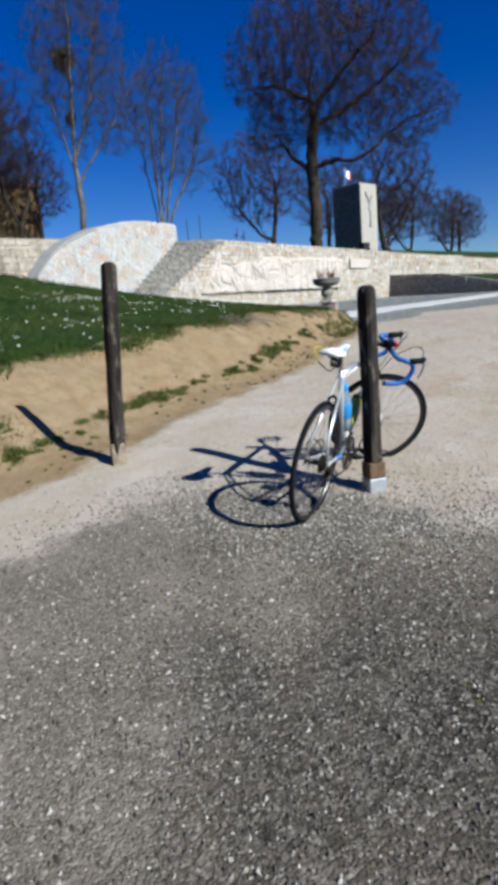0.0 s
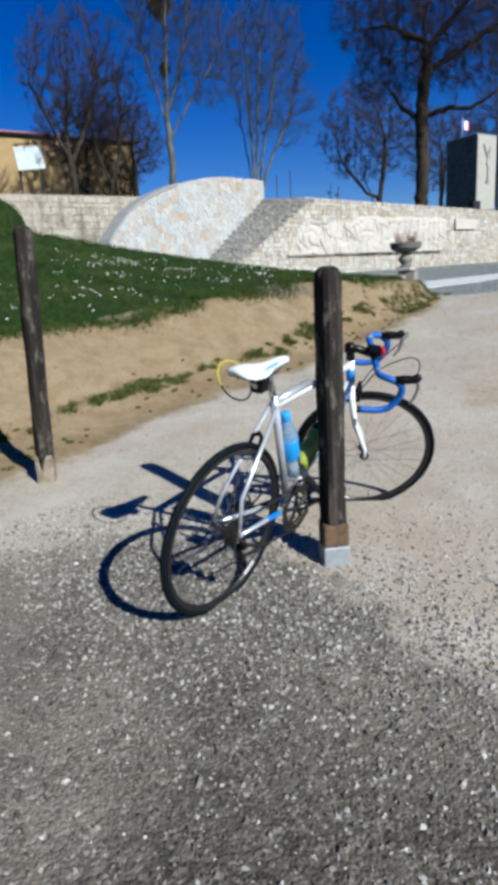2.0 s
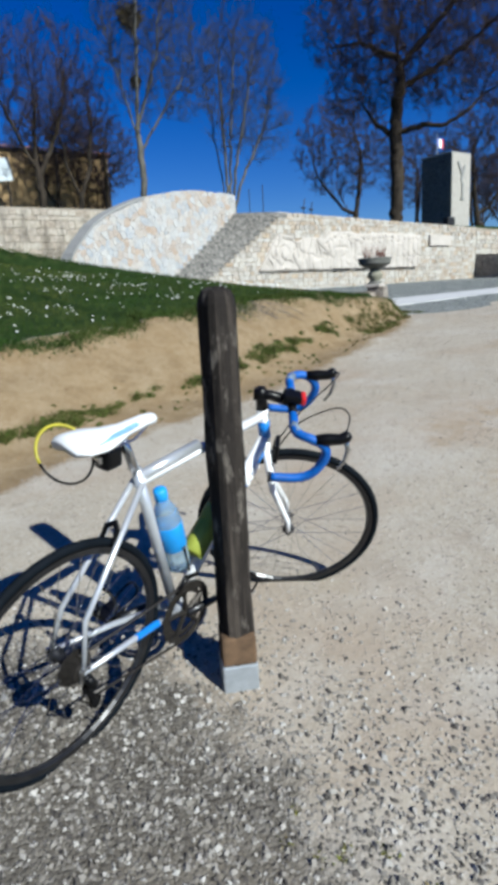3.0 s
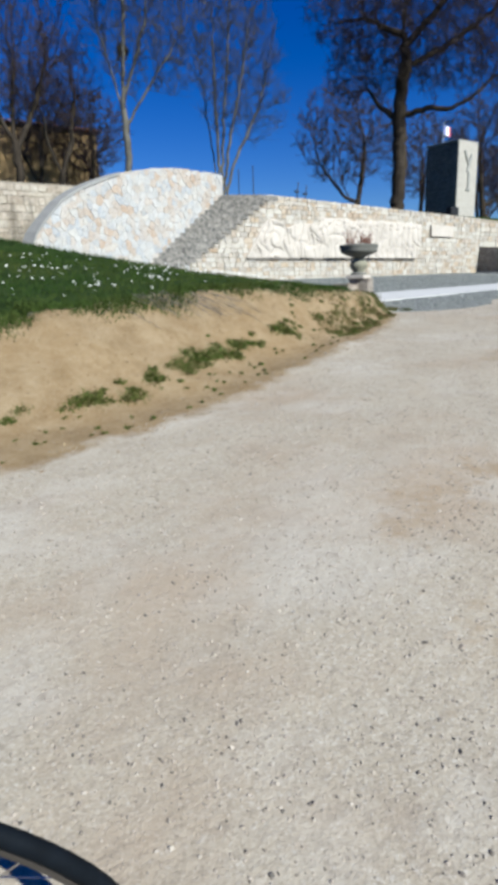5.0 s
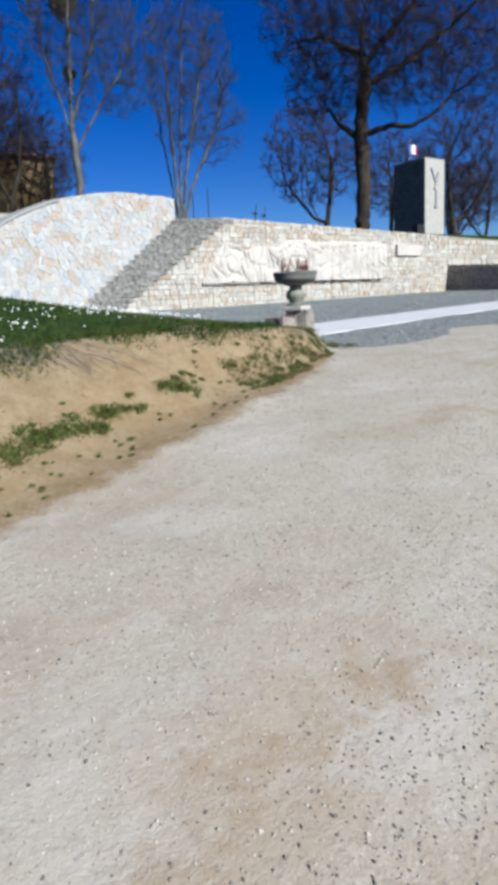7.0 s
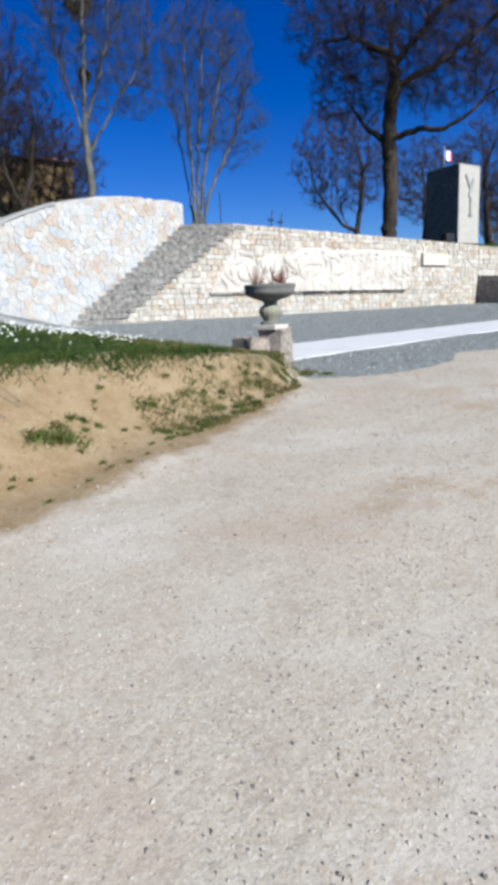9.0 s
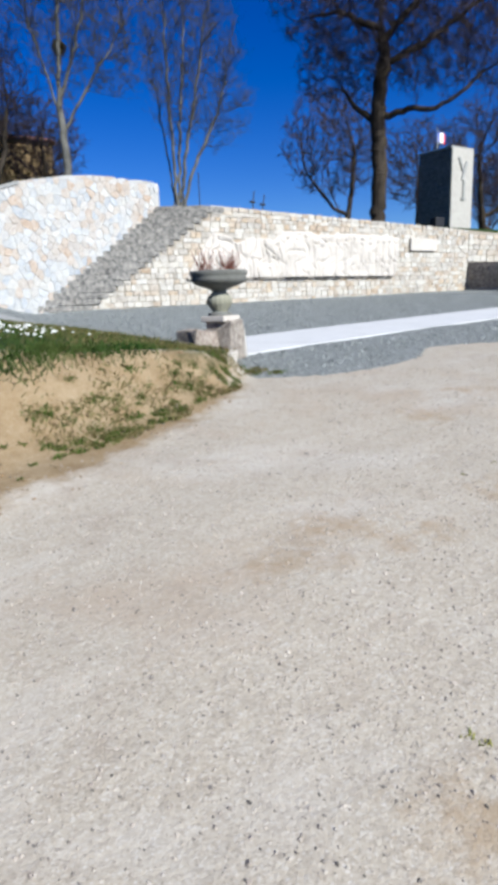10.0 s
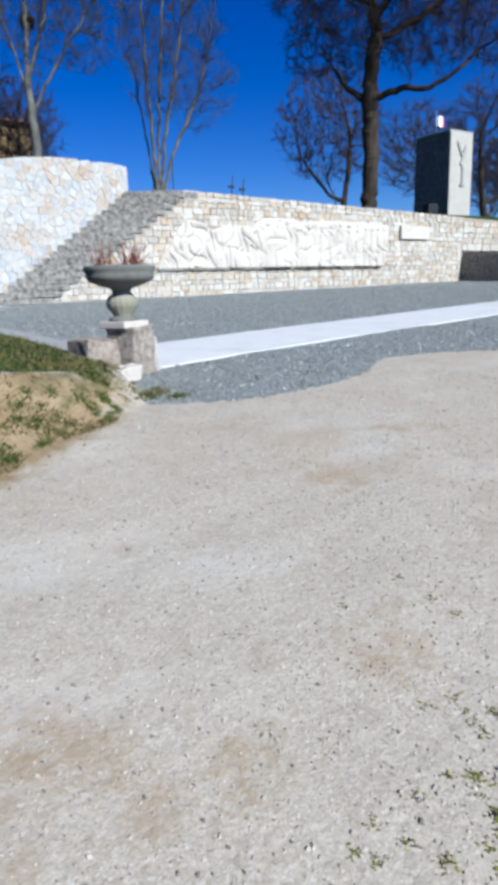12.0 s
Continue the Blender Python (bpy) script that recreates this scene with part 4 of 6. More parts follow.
def build_tree(seed, at, label, bark, twig, stems, blobs, count, trunk=0.3, fine=0.007, twigs=4, twig_len=(0.35, 0.85), power=2.3, lift=0.1, wob=0.2, step=0.32, kill=0.55, limb=0.0):
    rng = np.random.default_rng(seed)
    pos, par, way, limbs = grow(rng, stems, blobs, count, step, 3.2, kill, lift, wob)
    # each branch is as thick as all that it carries
    load = np.zeros(len(pos))
    for i in range(len(pos) - 1, -1, -1):
        load[i] = max(load[i], 1.0)
        if par[i] >= 0:
            load[par[i]] += load[i]
    rad = np.maximum(trunk * (load / load[0]) ** (1 / power), fine * 1.3)
    rad = np.maximum(rad, limb * (1 - limbs) ** 0.7)
    foot = par < 0
    rad = np.where(foot, rad * 1.15, rad)
    k = np.flatnonzero(par >= 0)
    r_in = np.minimum(rad[par[k]], rad[k] * 1.35)
    thick = rad[k] > fine * 4
    tr = thing("tree", label, "tree", at, group="bare trees on the terrace")
    lap = unit(pos[k] - pos[par[k]]) * (0.4 * rad[k])[:, None]
    link("trunk", tubes_mesh("trunk", (pos[par[k]] - lap)[thick], (pos[k] + lap)[thick], r_in[thick], rad[k][thick] * 0.98, bark, 10), tr)
    p0, p1, ra, rb = [pos[par[k]][~thick]], [pos[k][~thick]], [r_in[~thick]], [rad[k][~thick]]
    host = np.flatnonzero((rad < fine * 5.5) & (par >= 0))
    n = len(host) * twigs
    h = np.repeat(host, twigs)
    a = pos[par[h]] + (pos[h] - pos[par[h]]) * rng.uniform(0, 1, (n, 1))
    d = unit(way[h] * 0.8 + rng.normal(0, 0.55, (n, 3)) + np.array([0, 0, lift * 2]))
    ln = rng.uniform(*twig_len, (n, 1))
    b = a + d * ln * 0.5
    d2 = unit(d + rng.normal(0, 0.35, (n, 3)) + np.array([0, 0, lift]))
    c = b + d2 * ln * 0.5
    e = a + (b - a) * rng.uniform(0.3, 1, (n, 1))
    g = e + unit(d + rng.normal(0, 0.7, (n, 3))) * ln * rng.uniform(0.25, 0.5, (n, 1))
    one = np.full(n, fine)
    for q0, q1, s0, s1 in ((a, b, 1.0, 0.85), (b, c, 0.85, 0.55), (e, g, 0.75, 0.5)):
        p0.append(q0)
        p1.append(q1)
        ra.append(one * s0)
        rb.append(one * s1)
    link("crown", tubes_mesh("crown", np.concatenate(p0), np.concatenate(p1), np.concatenate(ra), np.concatenate(rb), twig, 3), tr)
    return tr


def build_trees():
    def z(x, y):
        return land_z(x, y) - 0.1

    def side(x, y):
        """Across the line from the gateway to the tree."""
        d = unit(np.array([x - 3.0, y - 5.0]))
        return np.array([d[1], -d[0], 0.0]), np.array([d[0], d[1], 0.0])
    up = np.array([0, 0, 1.0])
    # the oak
    x, y = 30.9, 29.7
    r, f = side(x, y)
    o = up * 0
    stems = [[None, o, up * 2.5 + r * 0.1, up * 5.0 - r * 0.05, up * 7.4 + r * 0.2, up * 9.2 + r * 0.05, up * 10.4 + r * 0.3],
             [up * 4.9, up * 4.9 + r * 0.3, up * 5.15 + r * 1.3 - f * 0.2, up * 4.95 + r * 2.5 - f * 0.5, up * 5.5 + r * 3.6 - f * 0.5, up * 6.4 + r * 4.6],
             [up * 4.8, up * 4.9 - r * 0.3, up * 5.6 - r * 1.1 + f * 0.3, up * 6.6 - r * 1.8],
             [up * 8.6, up * 8.7 - r * 0.3, up * 9.5 - r * 1.8, up * 9.7 - r * 3.4 + f * 0.6],
             [up * 8.0, up * 8.1 + r * 0.2, up * 9.4 + r * 1.5, up * 10.8 + r * 3.0 - f * 0.4, up * 12.0 + r * 4.0],
             [up * 7.0, up * 7.1 + r * 0.2, up * 8.0 + r * 2.0 + f * 0.6, up * 9.3 + r * 4.2 + f * 0.5, up * 10.3 + r * 5.6]]
    build_tree(11, (x, y, z(x, y)), "tall dark leafless oak with wide spreading crown", M_OAKBARK, M_OAKTWIG, stems,
               [(up * 10.3 + r * 1.3, (6.2, 6.2, 4.1), 0.80), (up * 7.4 + r * 5.8, (2.7, 2.7, 1.9), 0.12), (up * 7.2 - r * 2.2, (1.7, 1.7, 1.5), 0.08)], 5600, 0.35, 0.0082, 4, (0.3, 0.75), 1.66, 0.05, 0.20, 0.26, 0.36, 0.15)
    # slender tree with the mistletoe
    x, y = 16.95, 32.4
    r, f = side(x, y)
    stems = [[None, o, up * 2.0 + r * 0.05, up * 4.4, up * 7.5 + r * 0.2, up * 10.0 + r * 0.4, up * 12.5 + r * 0.3],
             [up * 3.9, up * 4.0 - r * 0.1, up * 6.5 - r * 0.8, up * 9.0 - r * 1.2 + f * 0.3],
             [up * 4.4, up * 4.5 + r * 0.15, up * 7.0 + r * 1.0, up * 10.5 + r * 1.6 - f * 0.3],
             [up * 3.2, up * 3.3 + r * 0.1, up * 5.2 + r * 1.5 - f * 0.4, up * 7.2 + r * 2.8]]
    build_tree(5, (x, y, z(x, y)), "slender pale-barked leafless tree holding mistletoe balls", M_PALEBARK, M_PALETWIG, stems,
               [(up * 8.9 + r * 0.5, (2.4, 2.4, 5.0), 0.8), (up * 6.6 + r * 2.0, (1.8, 1.8, 2.4), 0.2)], 1500, 0.15, 0.0072, 3, (0.4, 1.0), 1.55, 0.32, 0.14, 0.28, 0.36)
    # many-stemmed tree
    x, y = 21.9, 32.8
    r, f = side(x, y)
    stems = [[None, o, up * 0.5]]
    for q, w, h in ((-0.9, 0.3, 7.4), (-0.15, -0.4, 8.6), (0.65, 0.4, 9.0), (1.5, -0.1, 8.0), (2.5, 0.3, 6.4)):
        stems.append([up * 0.4, up * 0.4 + r * 0.08 * q, up * h * 0.35 + r * q * 0.30 + f * w * 0.4, up * h * 0.7 + r * q * 0.75 + f * w, up * h + r * q + f * w])
    build_tree(23, (x, y, z(x, y)), "slender many-stemmed leafless tree with grey bark", M_PALEBARK, M_PALETWIG, stems,
               [(up * 6.8 + r * 0.9, (2.4, 2.0, 3.5), 0.8), (up * 4.6 + r * 1.2, (2.6, 1.6, 1.8), 0.2)], 1300, 0.18, 0.0068, 3, (0.4, 1.0), 1.55, 0.30, 0.14, 0.28, 0.36)
    # forked trees before the house
    x, y = 12.9, 34.4
    r, f = side(x, y)
    stems = [[None, o, up * 1.6 - r * 0.05, up * 3.2 - r * 0.1, up * 5.5 + r * 0.2], [up * 2.2, up * 2.3 + r * 0.1, up * 3.9 + r * 0.9, up * 5.4 + r * 1.4], [up * 2.5, up * 2.6 - r * 0.2, up * 4.0 - r * 0.9, up * 5.4 - r * 1.4]]
    build_tree(7, (x, y, z(x, y)), "leafless forked tree with purple-brown twigs before the house", M_OAKBARK, M_OAKTWIG, stems,
               [(up * 5.9 + r * 0.5, (2.6, 2.6, 2.6), 1.0)], 1700, 0.17, 0.0072, 3, (0.3, 0.7), 1.6, 0.22, 0.16, 0.26, 0.34)
    x, y = 14.64, 34.6
    r, f = side(x, y)
    stems = [[None, o, up * 1.2 + r * 0.1, up * 2.6 - r * 0.4, up * 4.0 - r * 0.5], [up * 0.9, up + r * 0.1, up * 2.6 + r * 0.6, up * 4.2 + r * 0.9]]
    build_tree(8, (x, y, z(x, y)), "small leafless forked tree with brown twigs before the house", M_OAKBARK, M_OAKTWIG, stems,
               [(up * 4.7 + r * 0.3, (1.9, 1.9, 1.9), 1.0)], 800, 0.13, 0.0072, 3, (0.3, 0.7), 1.6, 0.22, 0.16, 0.26, 0.34)
    # rounded trees further off
    x, y = 45.6, 48.2
    r, f = side(x, y)
    stems = [[None, o, up * 2.2 - r * 0.3, up * 4.5 - r * 1.3], [up * 1.0, up * 1.1 + r * 0.1, up * 4.2 + r * 0.6, up * 6.5 + r * 0.7], [up * 2.2, up * 2.3 - r * 0.5, up * 5.0 - r * 2.6]]
    rnd = build_tree(31, (x, y, z(x, y)), "rounded leafless tree with dense brown twigs", M_OAKBARK, M_OAKTWIG, stems,
                     [(up * 7.0 - r * 0.7, (3.9, 3.9, 3.9), 1.0)], 1350, 0.24, 0.0135, 3, (0.35, 0.9), 1.65, 0.12, 0.2, 0.34, 0.48)
    for x, y, s, a in ((20.0, 47.5, 0.62, 130), (15.6, 40.5, 0.62, 80), (62.0, 46.5, 1.30, 200), (56.5, 50.0, 1.05, 90), (75.0, 52.0, 1.0, 20), (87.0, 53.0, 1.05, 300), (97.0, 57.0, 1.1, 250), (18.6, 40.5, 0.58, 300), (25.5, 60.0, 0.6, 40), (80.0, 60.0, 1.1, 140)):
        t = copy_thing(rnd, pose(x, y, z(x, y), 0, 0, a))
        t.scale = (s, s, s)
    rnd.scale = (1.15, 1.15, 1.15)
    # mistletoe balls in the slender tree
    rng = np.random.default_rng(2)
    for (x, y, zz, r) in ((17.25, 33.0, 13.67, 0.56), (17.3, 33.0, 11.1, 0.24)):
        n = 900
        d = unit(rng.normal(0, 1, (n, 3)))
        a = d * r * rng.uniform(0.05, 0.5, (n, 1))
        b = a + (d + rng.normal(0, 0.5, (n, 3))) * r * 0.5
        ob = new("mistletoe", tubes_mesh("mistletoe", a, b, np.full(n, 0.022), np.full(n, 0.012), M_MISTLE, 3))
        ob.location = (x, y, zz)
        tagged(ob, "round olive-brown mistletoe ball high in a bare tree", "mistletoe")


M_ROOT = plain("dry_root_bark", (0.13, 0.115, 0.10), 0.9, grain=12, vary=0.3)
M_MISTLE = plain("mistletoe_stems", (0.07, 0.05, 0.014), 0.9, grain=3, vary=0.4)


# ---------------------------------------------------------------- posts and urn
def build_posts():
    for x, y, top, lean, foot, lab in ((4.018, 6.040, 1.255, (0, 0), True, "dark weathered square wooden post in a galvanised ground shoe"), (3.28, 7.86, 1.46, (0.02, -0.16), False, "dark weathered leaning wooden post with pale worn foot")):
        zg = land_z(x, y)
        po = thing("wooden_post", lab, "post", (x, y, zg), group="gateway posts")
        bm = bmesh.new()
        rings = []
        hs = [-0.1] + [0.1 + (top - 0.15) * q / 17 for q in range(18)] + [top - 0.03, top - 0.012, top]
        for h in hs:
            t = h / top
            sc = 0.0480 * {top - 0.03: 0.94, top - 0.012: 0.8, top: 0.42}.get(h, 1.0) * (1.05 - 0.05 * t)
            ring = []
            for i in range(16):
                a = 2 * math.pi * (i + 0.5) / 16
                q = 1 / max(abs(math.cos(a)), abs(math.sin(a))) ** 0.75
                nz = 1 + 0.12 * noise.noise(Vector((math.cos(a) * 1.5, math.sin(a) * 1.5, h * 4.2 + x))) + 0.05 * noise.noise(Vector((math.cos(a) * 4, math.sin(a) * 4, h * 9 + y)))
                ring.append(bm.verts.new((lean[0] * t + sc * q * nz * math.cos(a), lean[1] * t + sc * q * nz * math.sin(a), h)))
            rings.append(ring)
        for a, b in zip(rings, rings[1:]):
            for i in range(16):
                bm.faces.new((a[i], a[(i + 1) % 16], b[(i + 1) % 16], b[i]))
        bm.faces.new(rings[-1])
        part("shaft", bm, M_WOOD, po)
        rot = Matrix.Rotation(radians(-25), 4, "Z")
        if foot:
            part("shoe", box_bm((0.114, 0.114, 0.15), (0, 0, 0.01), 0.006, rot), M_GALV, po, "grey galvanised metal shoe")
            part("collar", box_bm((0.110, 0.110, 0.1), (0, 0, 0.135), 0.01, rot), plain("fresh_wood", (0.095, 0.058, 0.032), 0.9, grain=20, vary=0.4), po, "worn brown wood")
        else:
            part("collar", box_bm((0.108, 0.106, 0.2), (0.002, -0.012, 0.06), 0.02, rot), plain("pale_worn_wood", (0.22, 0.18, 0.13), 0.9, grain=20, vary=0.35), po, "pale worn wood")


def build_urn():
    x, y = 11.78, 12.92
    zg = land_z(x, y)
    rng = np.random.default_rng(6)

    def rock(at, size, seed, mat, nm, lab, turn=0.0):
        bm = box_bm(size, (0, 0, size[2] / 2), min(size) * 0.07, None, None, 2)
        bmesh.ops.subdivide_edges(bm, edges=bm.edges[:], cuts=3, use_grid_fill=True)
        roughen(bm, 0.035, 4.0, seed)
        roughen(bm, 0.014, 15.0, seed)
        ob = part(nm, bm, mat)
        ob.matrix_world = pose(*at, 0, 0, turn)
        return tagged(ob, lab, "stone")
    rock((x + 0.06, y - 0.04, zg - 0.06), (0.29, 0.29, 0.47), 1.0, M_PLINTH, "plinth_stone", "rough upright stone block carrying a garden urn", 25)
    rock((x - 0.27, y - 0.02, zg - 0.14), (0.32, 0.28, 0.46), 4.0, M_PLINTH, "plinth_stone", "rough reddish stone block beside the urn", 12)
    rock((x - 0.12, y - 0.32, zg - 0.04), (0.24, 0.14, 0.13), 7.0, M_RELIEF, "small_stone", "small white stone at the foot of the plinth", 20)
    rock((x + 0.24, y + 0.02, zg - 0.06), (0.10, 0.18, 0.36), 9.0, M_MORTAR, "plinth_stone", "pale mortared stone beside the urn block", 15)
    zb = zg + 0.40
    ur = thing("garden_urn", "weathered grey cast-stone urn with dry plant stems", "urn", (x + 0.02, y, zb))
    part("base", box_bm((0.30, 0.30, 0.06), (0, 0, 0.03), 0.01, Matrix.Rotation(0.4, 4, "Z")), M_RELIEF, ur, "pale square foot")
    part("foot", lathe_bm([(0.12, 0.055), (0.13, 0.07), (0.12, 0.09), (0.085, 0.10)], 24), M_URN, ur, smooth=True)
    bm = bmesh.new()
    n = 48
    rings = []
    for r, z in ((0.08, 0.098), (0.085, 0.12), (0.125, 0.17), (0.135, 0.21), (0.12, 0.255), (0.08, 0.29), (0.075, 0.31)):
        rings.append([bm.verts.new(((r * (1 + 0.04 * math.cos(16 * 2 * math.pi * i / n))) * math.cos(2 * math.pi * i / n), (r * (1 + 0.04 * math.cos(16 * 2 * math.pi * i / n))) * math.sin(2 * math.pi * i / n), z)) for i in range(n)])
    for a, b in zip(rings, rings[1:]):
        for i in range(n):
            bm.faces.new((a[i], a[(i + 1) % n], b[(i + 1) % n], b[i]))
    part("bulb", bm, make_concrete("mossy_stone", (0.16, 0.155, 0.115), (0.25, 0.245, 0.195)), ur, "fluted mossy bulb", smooth=True)
    part("bowl", lathe_bm([(0.07, 0.30), (0.09, 0.33), (0.20, 0.365), (0.275, 0.40), (0.295, 0.44), (0.285, 0.455), (0.30, 0.475), (0.305, 0.505), (0.295, 0.52), (0.265, 0.52), (0.255, 0.47), (0.0, 0.455)], 40), M_URN, ur, smooth=True)
    part("soil", lathe_bm([(0.26, 0.45), (0.26, 0.478), (0.12, 0.49), (0.0, 0.495)], 20), M_OAKBARK, ur)
    bm = bmesh.new()
    for i in range(75):
        left = i < 24
        a = rng.uniform(0, 6.28)
        rr = rng.uniform(0, 0.09)
        cx, cy = (-0.14, 0.04) if left else (0.09, -0.05)
        p = np.array([cx + rr * math.cos(a), cy + rr * math.sin(a), 0.48])
        d = np.array([rng.normal(0, 0.28), rng.normal(0, 0.28), 1.0])
        ln = rng.uniform(0.10, 0.27)
        tube_bm([p, p + d * ln * 0.5, p + d * ln + rng.normal(0, 0.02, 3)], [0.0045, 0.0035, 0.002], 4, bm)
    part("plant", bm, plain("dry_red_stems", (0.13, 0.045, 0.03), 0.9, grain=9, vary=0.4), ur, "dry reddish-brown plant stems")


def build_terrace_bits():
    """Thin posts and a small floodlight at the head of the wall."""
    for x, y, h, nm, lab in ((19.4, 26.5, 1.15, "handrail_post", "thin dark metal handrail post at the stair head"), (19.0, 26.9, 1.0, "handrail_post", "thin dark metal handrail post at the stair head")):
        zg = land_z(x, y)
        ob = part(nm, tube_bm([(0, 0, 0.0), (0, 0, h)], 0.018, 8), M_DARKMETAL)
        ob.location = (x, y, zg + 0.25)
        tagged(ob, lab, "post")
    for x, y, h in ((21.55, 26.5, 0.95), (21.98, 26.5, 0.85)):
        zg = land_z(x, y)
        ob = thing("garden_spotlight", "small dark spotlight on a thin stake above the wall", "lamp", (x, y, zg))
        part("stake", tube_bm([(0, 0, -0.1), (0.02, 0, h * 0.6), (0.09, 0, h)], 0.02, 8), M_DARKMETAL, ob)
        part("head", box_bm((0.2, 0.08, 0.07), (0.0, 0, h * 0.62), 0.01), M_DARKMETAL, ob)
    ob = part("floodlight", box_bm((0.55, 0.35, 0.42), (0, 0, 0.21), 0.04), M_DARKMETAL)
    ob.location = (31.1, 26.3, land_z(31.1, 26.3))
    tagged(ob, "black floodlight housing standing behind the wall top", "lamp")


M_DARKMETAL = plain("dark_metal", (0.02, 0.02, 0.022), 0.5, 0.3)

build_memorial_wall()
build_relief()
build_slab_wall()
build_left_wall()
build_stairs()
build_terrace_edge()
build_paving()
build_tower()
build_house()
build_trees()
build_posts()
build_urn()
build_terrace_bits()


# ---------------------------------------------------------------- the bicycle
M_WHITE = plain("white_gloss_paint", (0.72, 0.73, 0.74), 0.25, grain=12, vary=0.06, bump=0.0, spec=0.6)
M_SILVER = plain("silver_paint", (0.50, 0.52, 0.55), 0.3, 0.5, grain=12, vary=0.08, bump=0.0)
M_BLUE = plain("blue_paint", (0.02, 0.17, 0.55), 0.3, grain=12, vary=0.1, bump=0.0, spec=0.6)
M_TAPE = plain("blue_handlebar_tape", (0.005, 0.082, 0.35), 0.55, grain=40, vary=0.25, bump=0.3)
M_WORN = plain("worn_grey_tape", (0.13, 0.17, 0.23), 0.7, grain=30, vary=0.3, bump=0.3)
M_BLACK = plain("black_plastic", (0.004, 0.004, 0.0045), 0.32, grain=20, vary=0.2, bump=0.03, spec=0.18)
M_TYRE = plain("black_rubber", (0.004, 0.006, 0.009), 0.75, grain=25, vary=0.25, bump=0.15, spec=0.08)
M_RIM = plain("black_anodised_rim", (0.03, 0.03, 0.032), 0.3, 0.6, grain=15, vary=0.2, bump=0.0)
M_STEEL = plain("bright_steel", (0.55, 0.56, 0.57), 0.25, 1.0, grain=15, vary=0.1, bump=0.0)
M_CHAIN = plain("oily_chain", (0.05, 0.045, 0.04), 0.45, 0.7, grain=60, vary=0.4)
M_CLEAR = Mat("clear_plastic", 0.1)
M_CLEAR.color((0.55, 0.72, 0.85)).b.inputs["Transmission Weight"].default_value = 0.75
M_CLEAR = M_CLEAR.m
M_LABEL = plain("blue_bottle_label", (0.03, 0.25, 0.62), 0.45, grain=20)
M_YELLOW = plain("yellow_green_plastic", (0.28, 0.32, 0.05), 0.45, grain=15, vary=0.2)
M_LOCK = plain("yellow_cable_sheath", (0.36, 0.32, 0.03), 0.45, grain=20)
M_RED = plain("red_plastic", (0.45, 0.02, 0.02), 0.35, grain=20)

AX = Vector((-0.2538, 0, 0.9673))
AP = Vector((0.967, 0, 0.283))
TURN = radians(-55)
STEER = Matrix.Translation(AP) @ Matrix.Rotation(TURN, 4, AX) @ Matrix.Translation(-AP)


def turned(bm, m):
    bmesh.ops.transform(bm, matrix=m, verts=bm.verts)
    return bm


def eased(pts, per=5):
    """A smooth line through points."""
    out = []
    for k in range(len(pts) - 1):
        p0, p1, p2, p3 = pts[max(k - 1, 0)], pts[k], pts[k + 1], pts[min(k + 2, len(pts) - 1)]
        for q in range(per):
            t = q / per
            out.append(0.5 * ((2 * p1) + (p2 - p0) * t + (2 * p0 - 5 * p1 + 4 * p2 - p3) * t * t + (3 * p1 - p0 - 3 * p2 + p3) * t ** 3))
    return out + [pts[-1]]


def build_wheel(parent, m, rear):
    """A 700c wheel in the plane y = 0 round the origin, laid by m."""
    w = new("wheel")
    w.parent = parent
    ring = [Vector((math.cos(a), 0, math.sin(a))) for a in np.linspace(0, 2 * math.pi, 56, endpoint=False)]
    part("tyre", turned(tube_bm([p * 0.323 for p in ring], 0.0125, 10, closed=True), m), M_TYRE, w, smooth=True)
    bm = bmesh.new()
    prof = ((0.312, -0.0095), (0.312, 0.0095), (0.296, 0.009), (0.290, 0.0), (0.296, -0.009))
    rings = [[bm.verts.new((p.x * r, y, p.z * r)) for r, y in prof] for p in ring]
    for i in range(len(rings)):
        a, b = rings[i], rings[(i + 1) % len(rings)]
        for k in range(5):
            bm.faces.new((a[k], a[(k + 1) % 5], b[(k + 1) % 5], b[k]))
    part("rim", turned(bm, m), M_RIM, w)
    part("hub", turned(lathe_bm([(0.008, -0.062), (0.010, -0.05), (0.022, -0.04), (0.022, -0.035), (0.014, -0.03), (0.014, 0.03), (0.022, 0.035), (0.022, 0.04), (0.010, 0.05), (0.008, 0.062)], 16), m @ Matrix.Rotation(math.pi / 2, 4, "X")), M_RIM, w, smooth=True)
    bm = bmesh.new()
    for k in range(28):
        a = 2 * math.pi * k / 28
        side = 0.036 if k % 2 else -0.036
        off = 0.9 * (1 if (k // 2) % 2 else -1)
        tube_bm([(0.021 * math.cos(a + off), side, 0.021 * math.sin(a + off)), (0.293 * math.cos(a), 0, 0.293 * math.sin(a))], 0.0011, 4, bm)
    sp = part("spokes", turned(bm, m), M_STEEL, w, "thin steel spokes")
    sp["kind"] = "stuff"
    part("valve", turned(tube_bm([(0.1, 0, -0.275), (0.087, 0, -0.24)], 0.003, 6), m), M_STEEL, w)
    return w


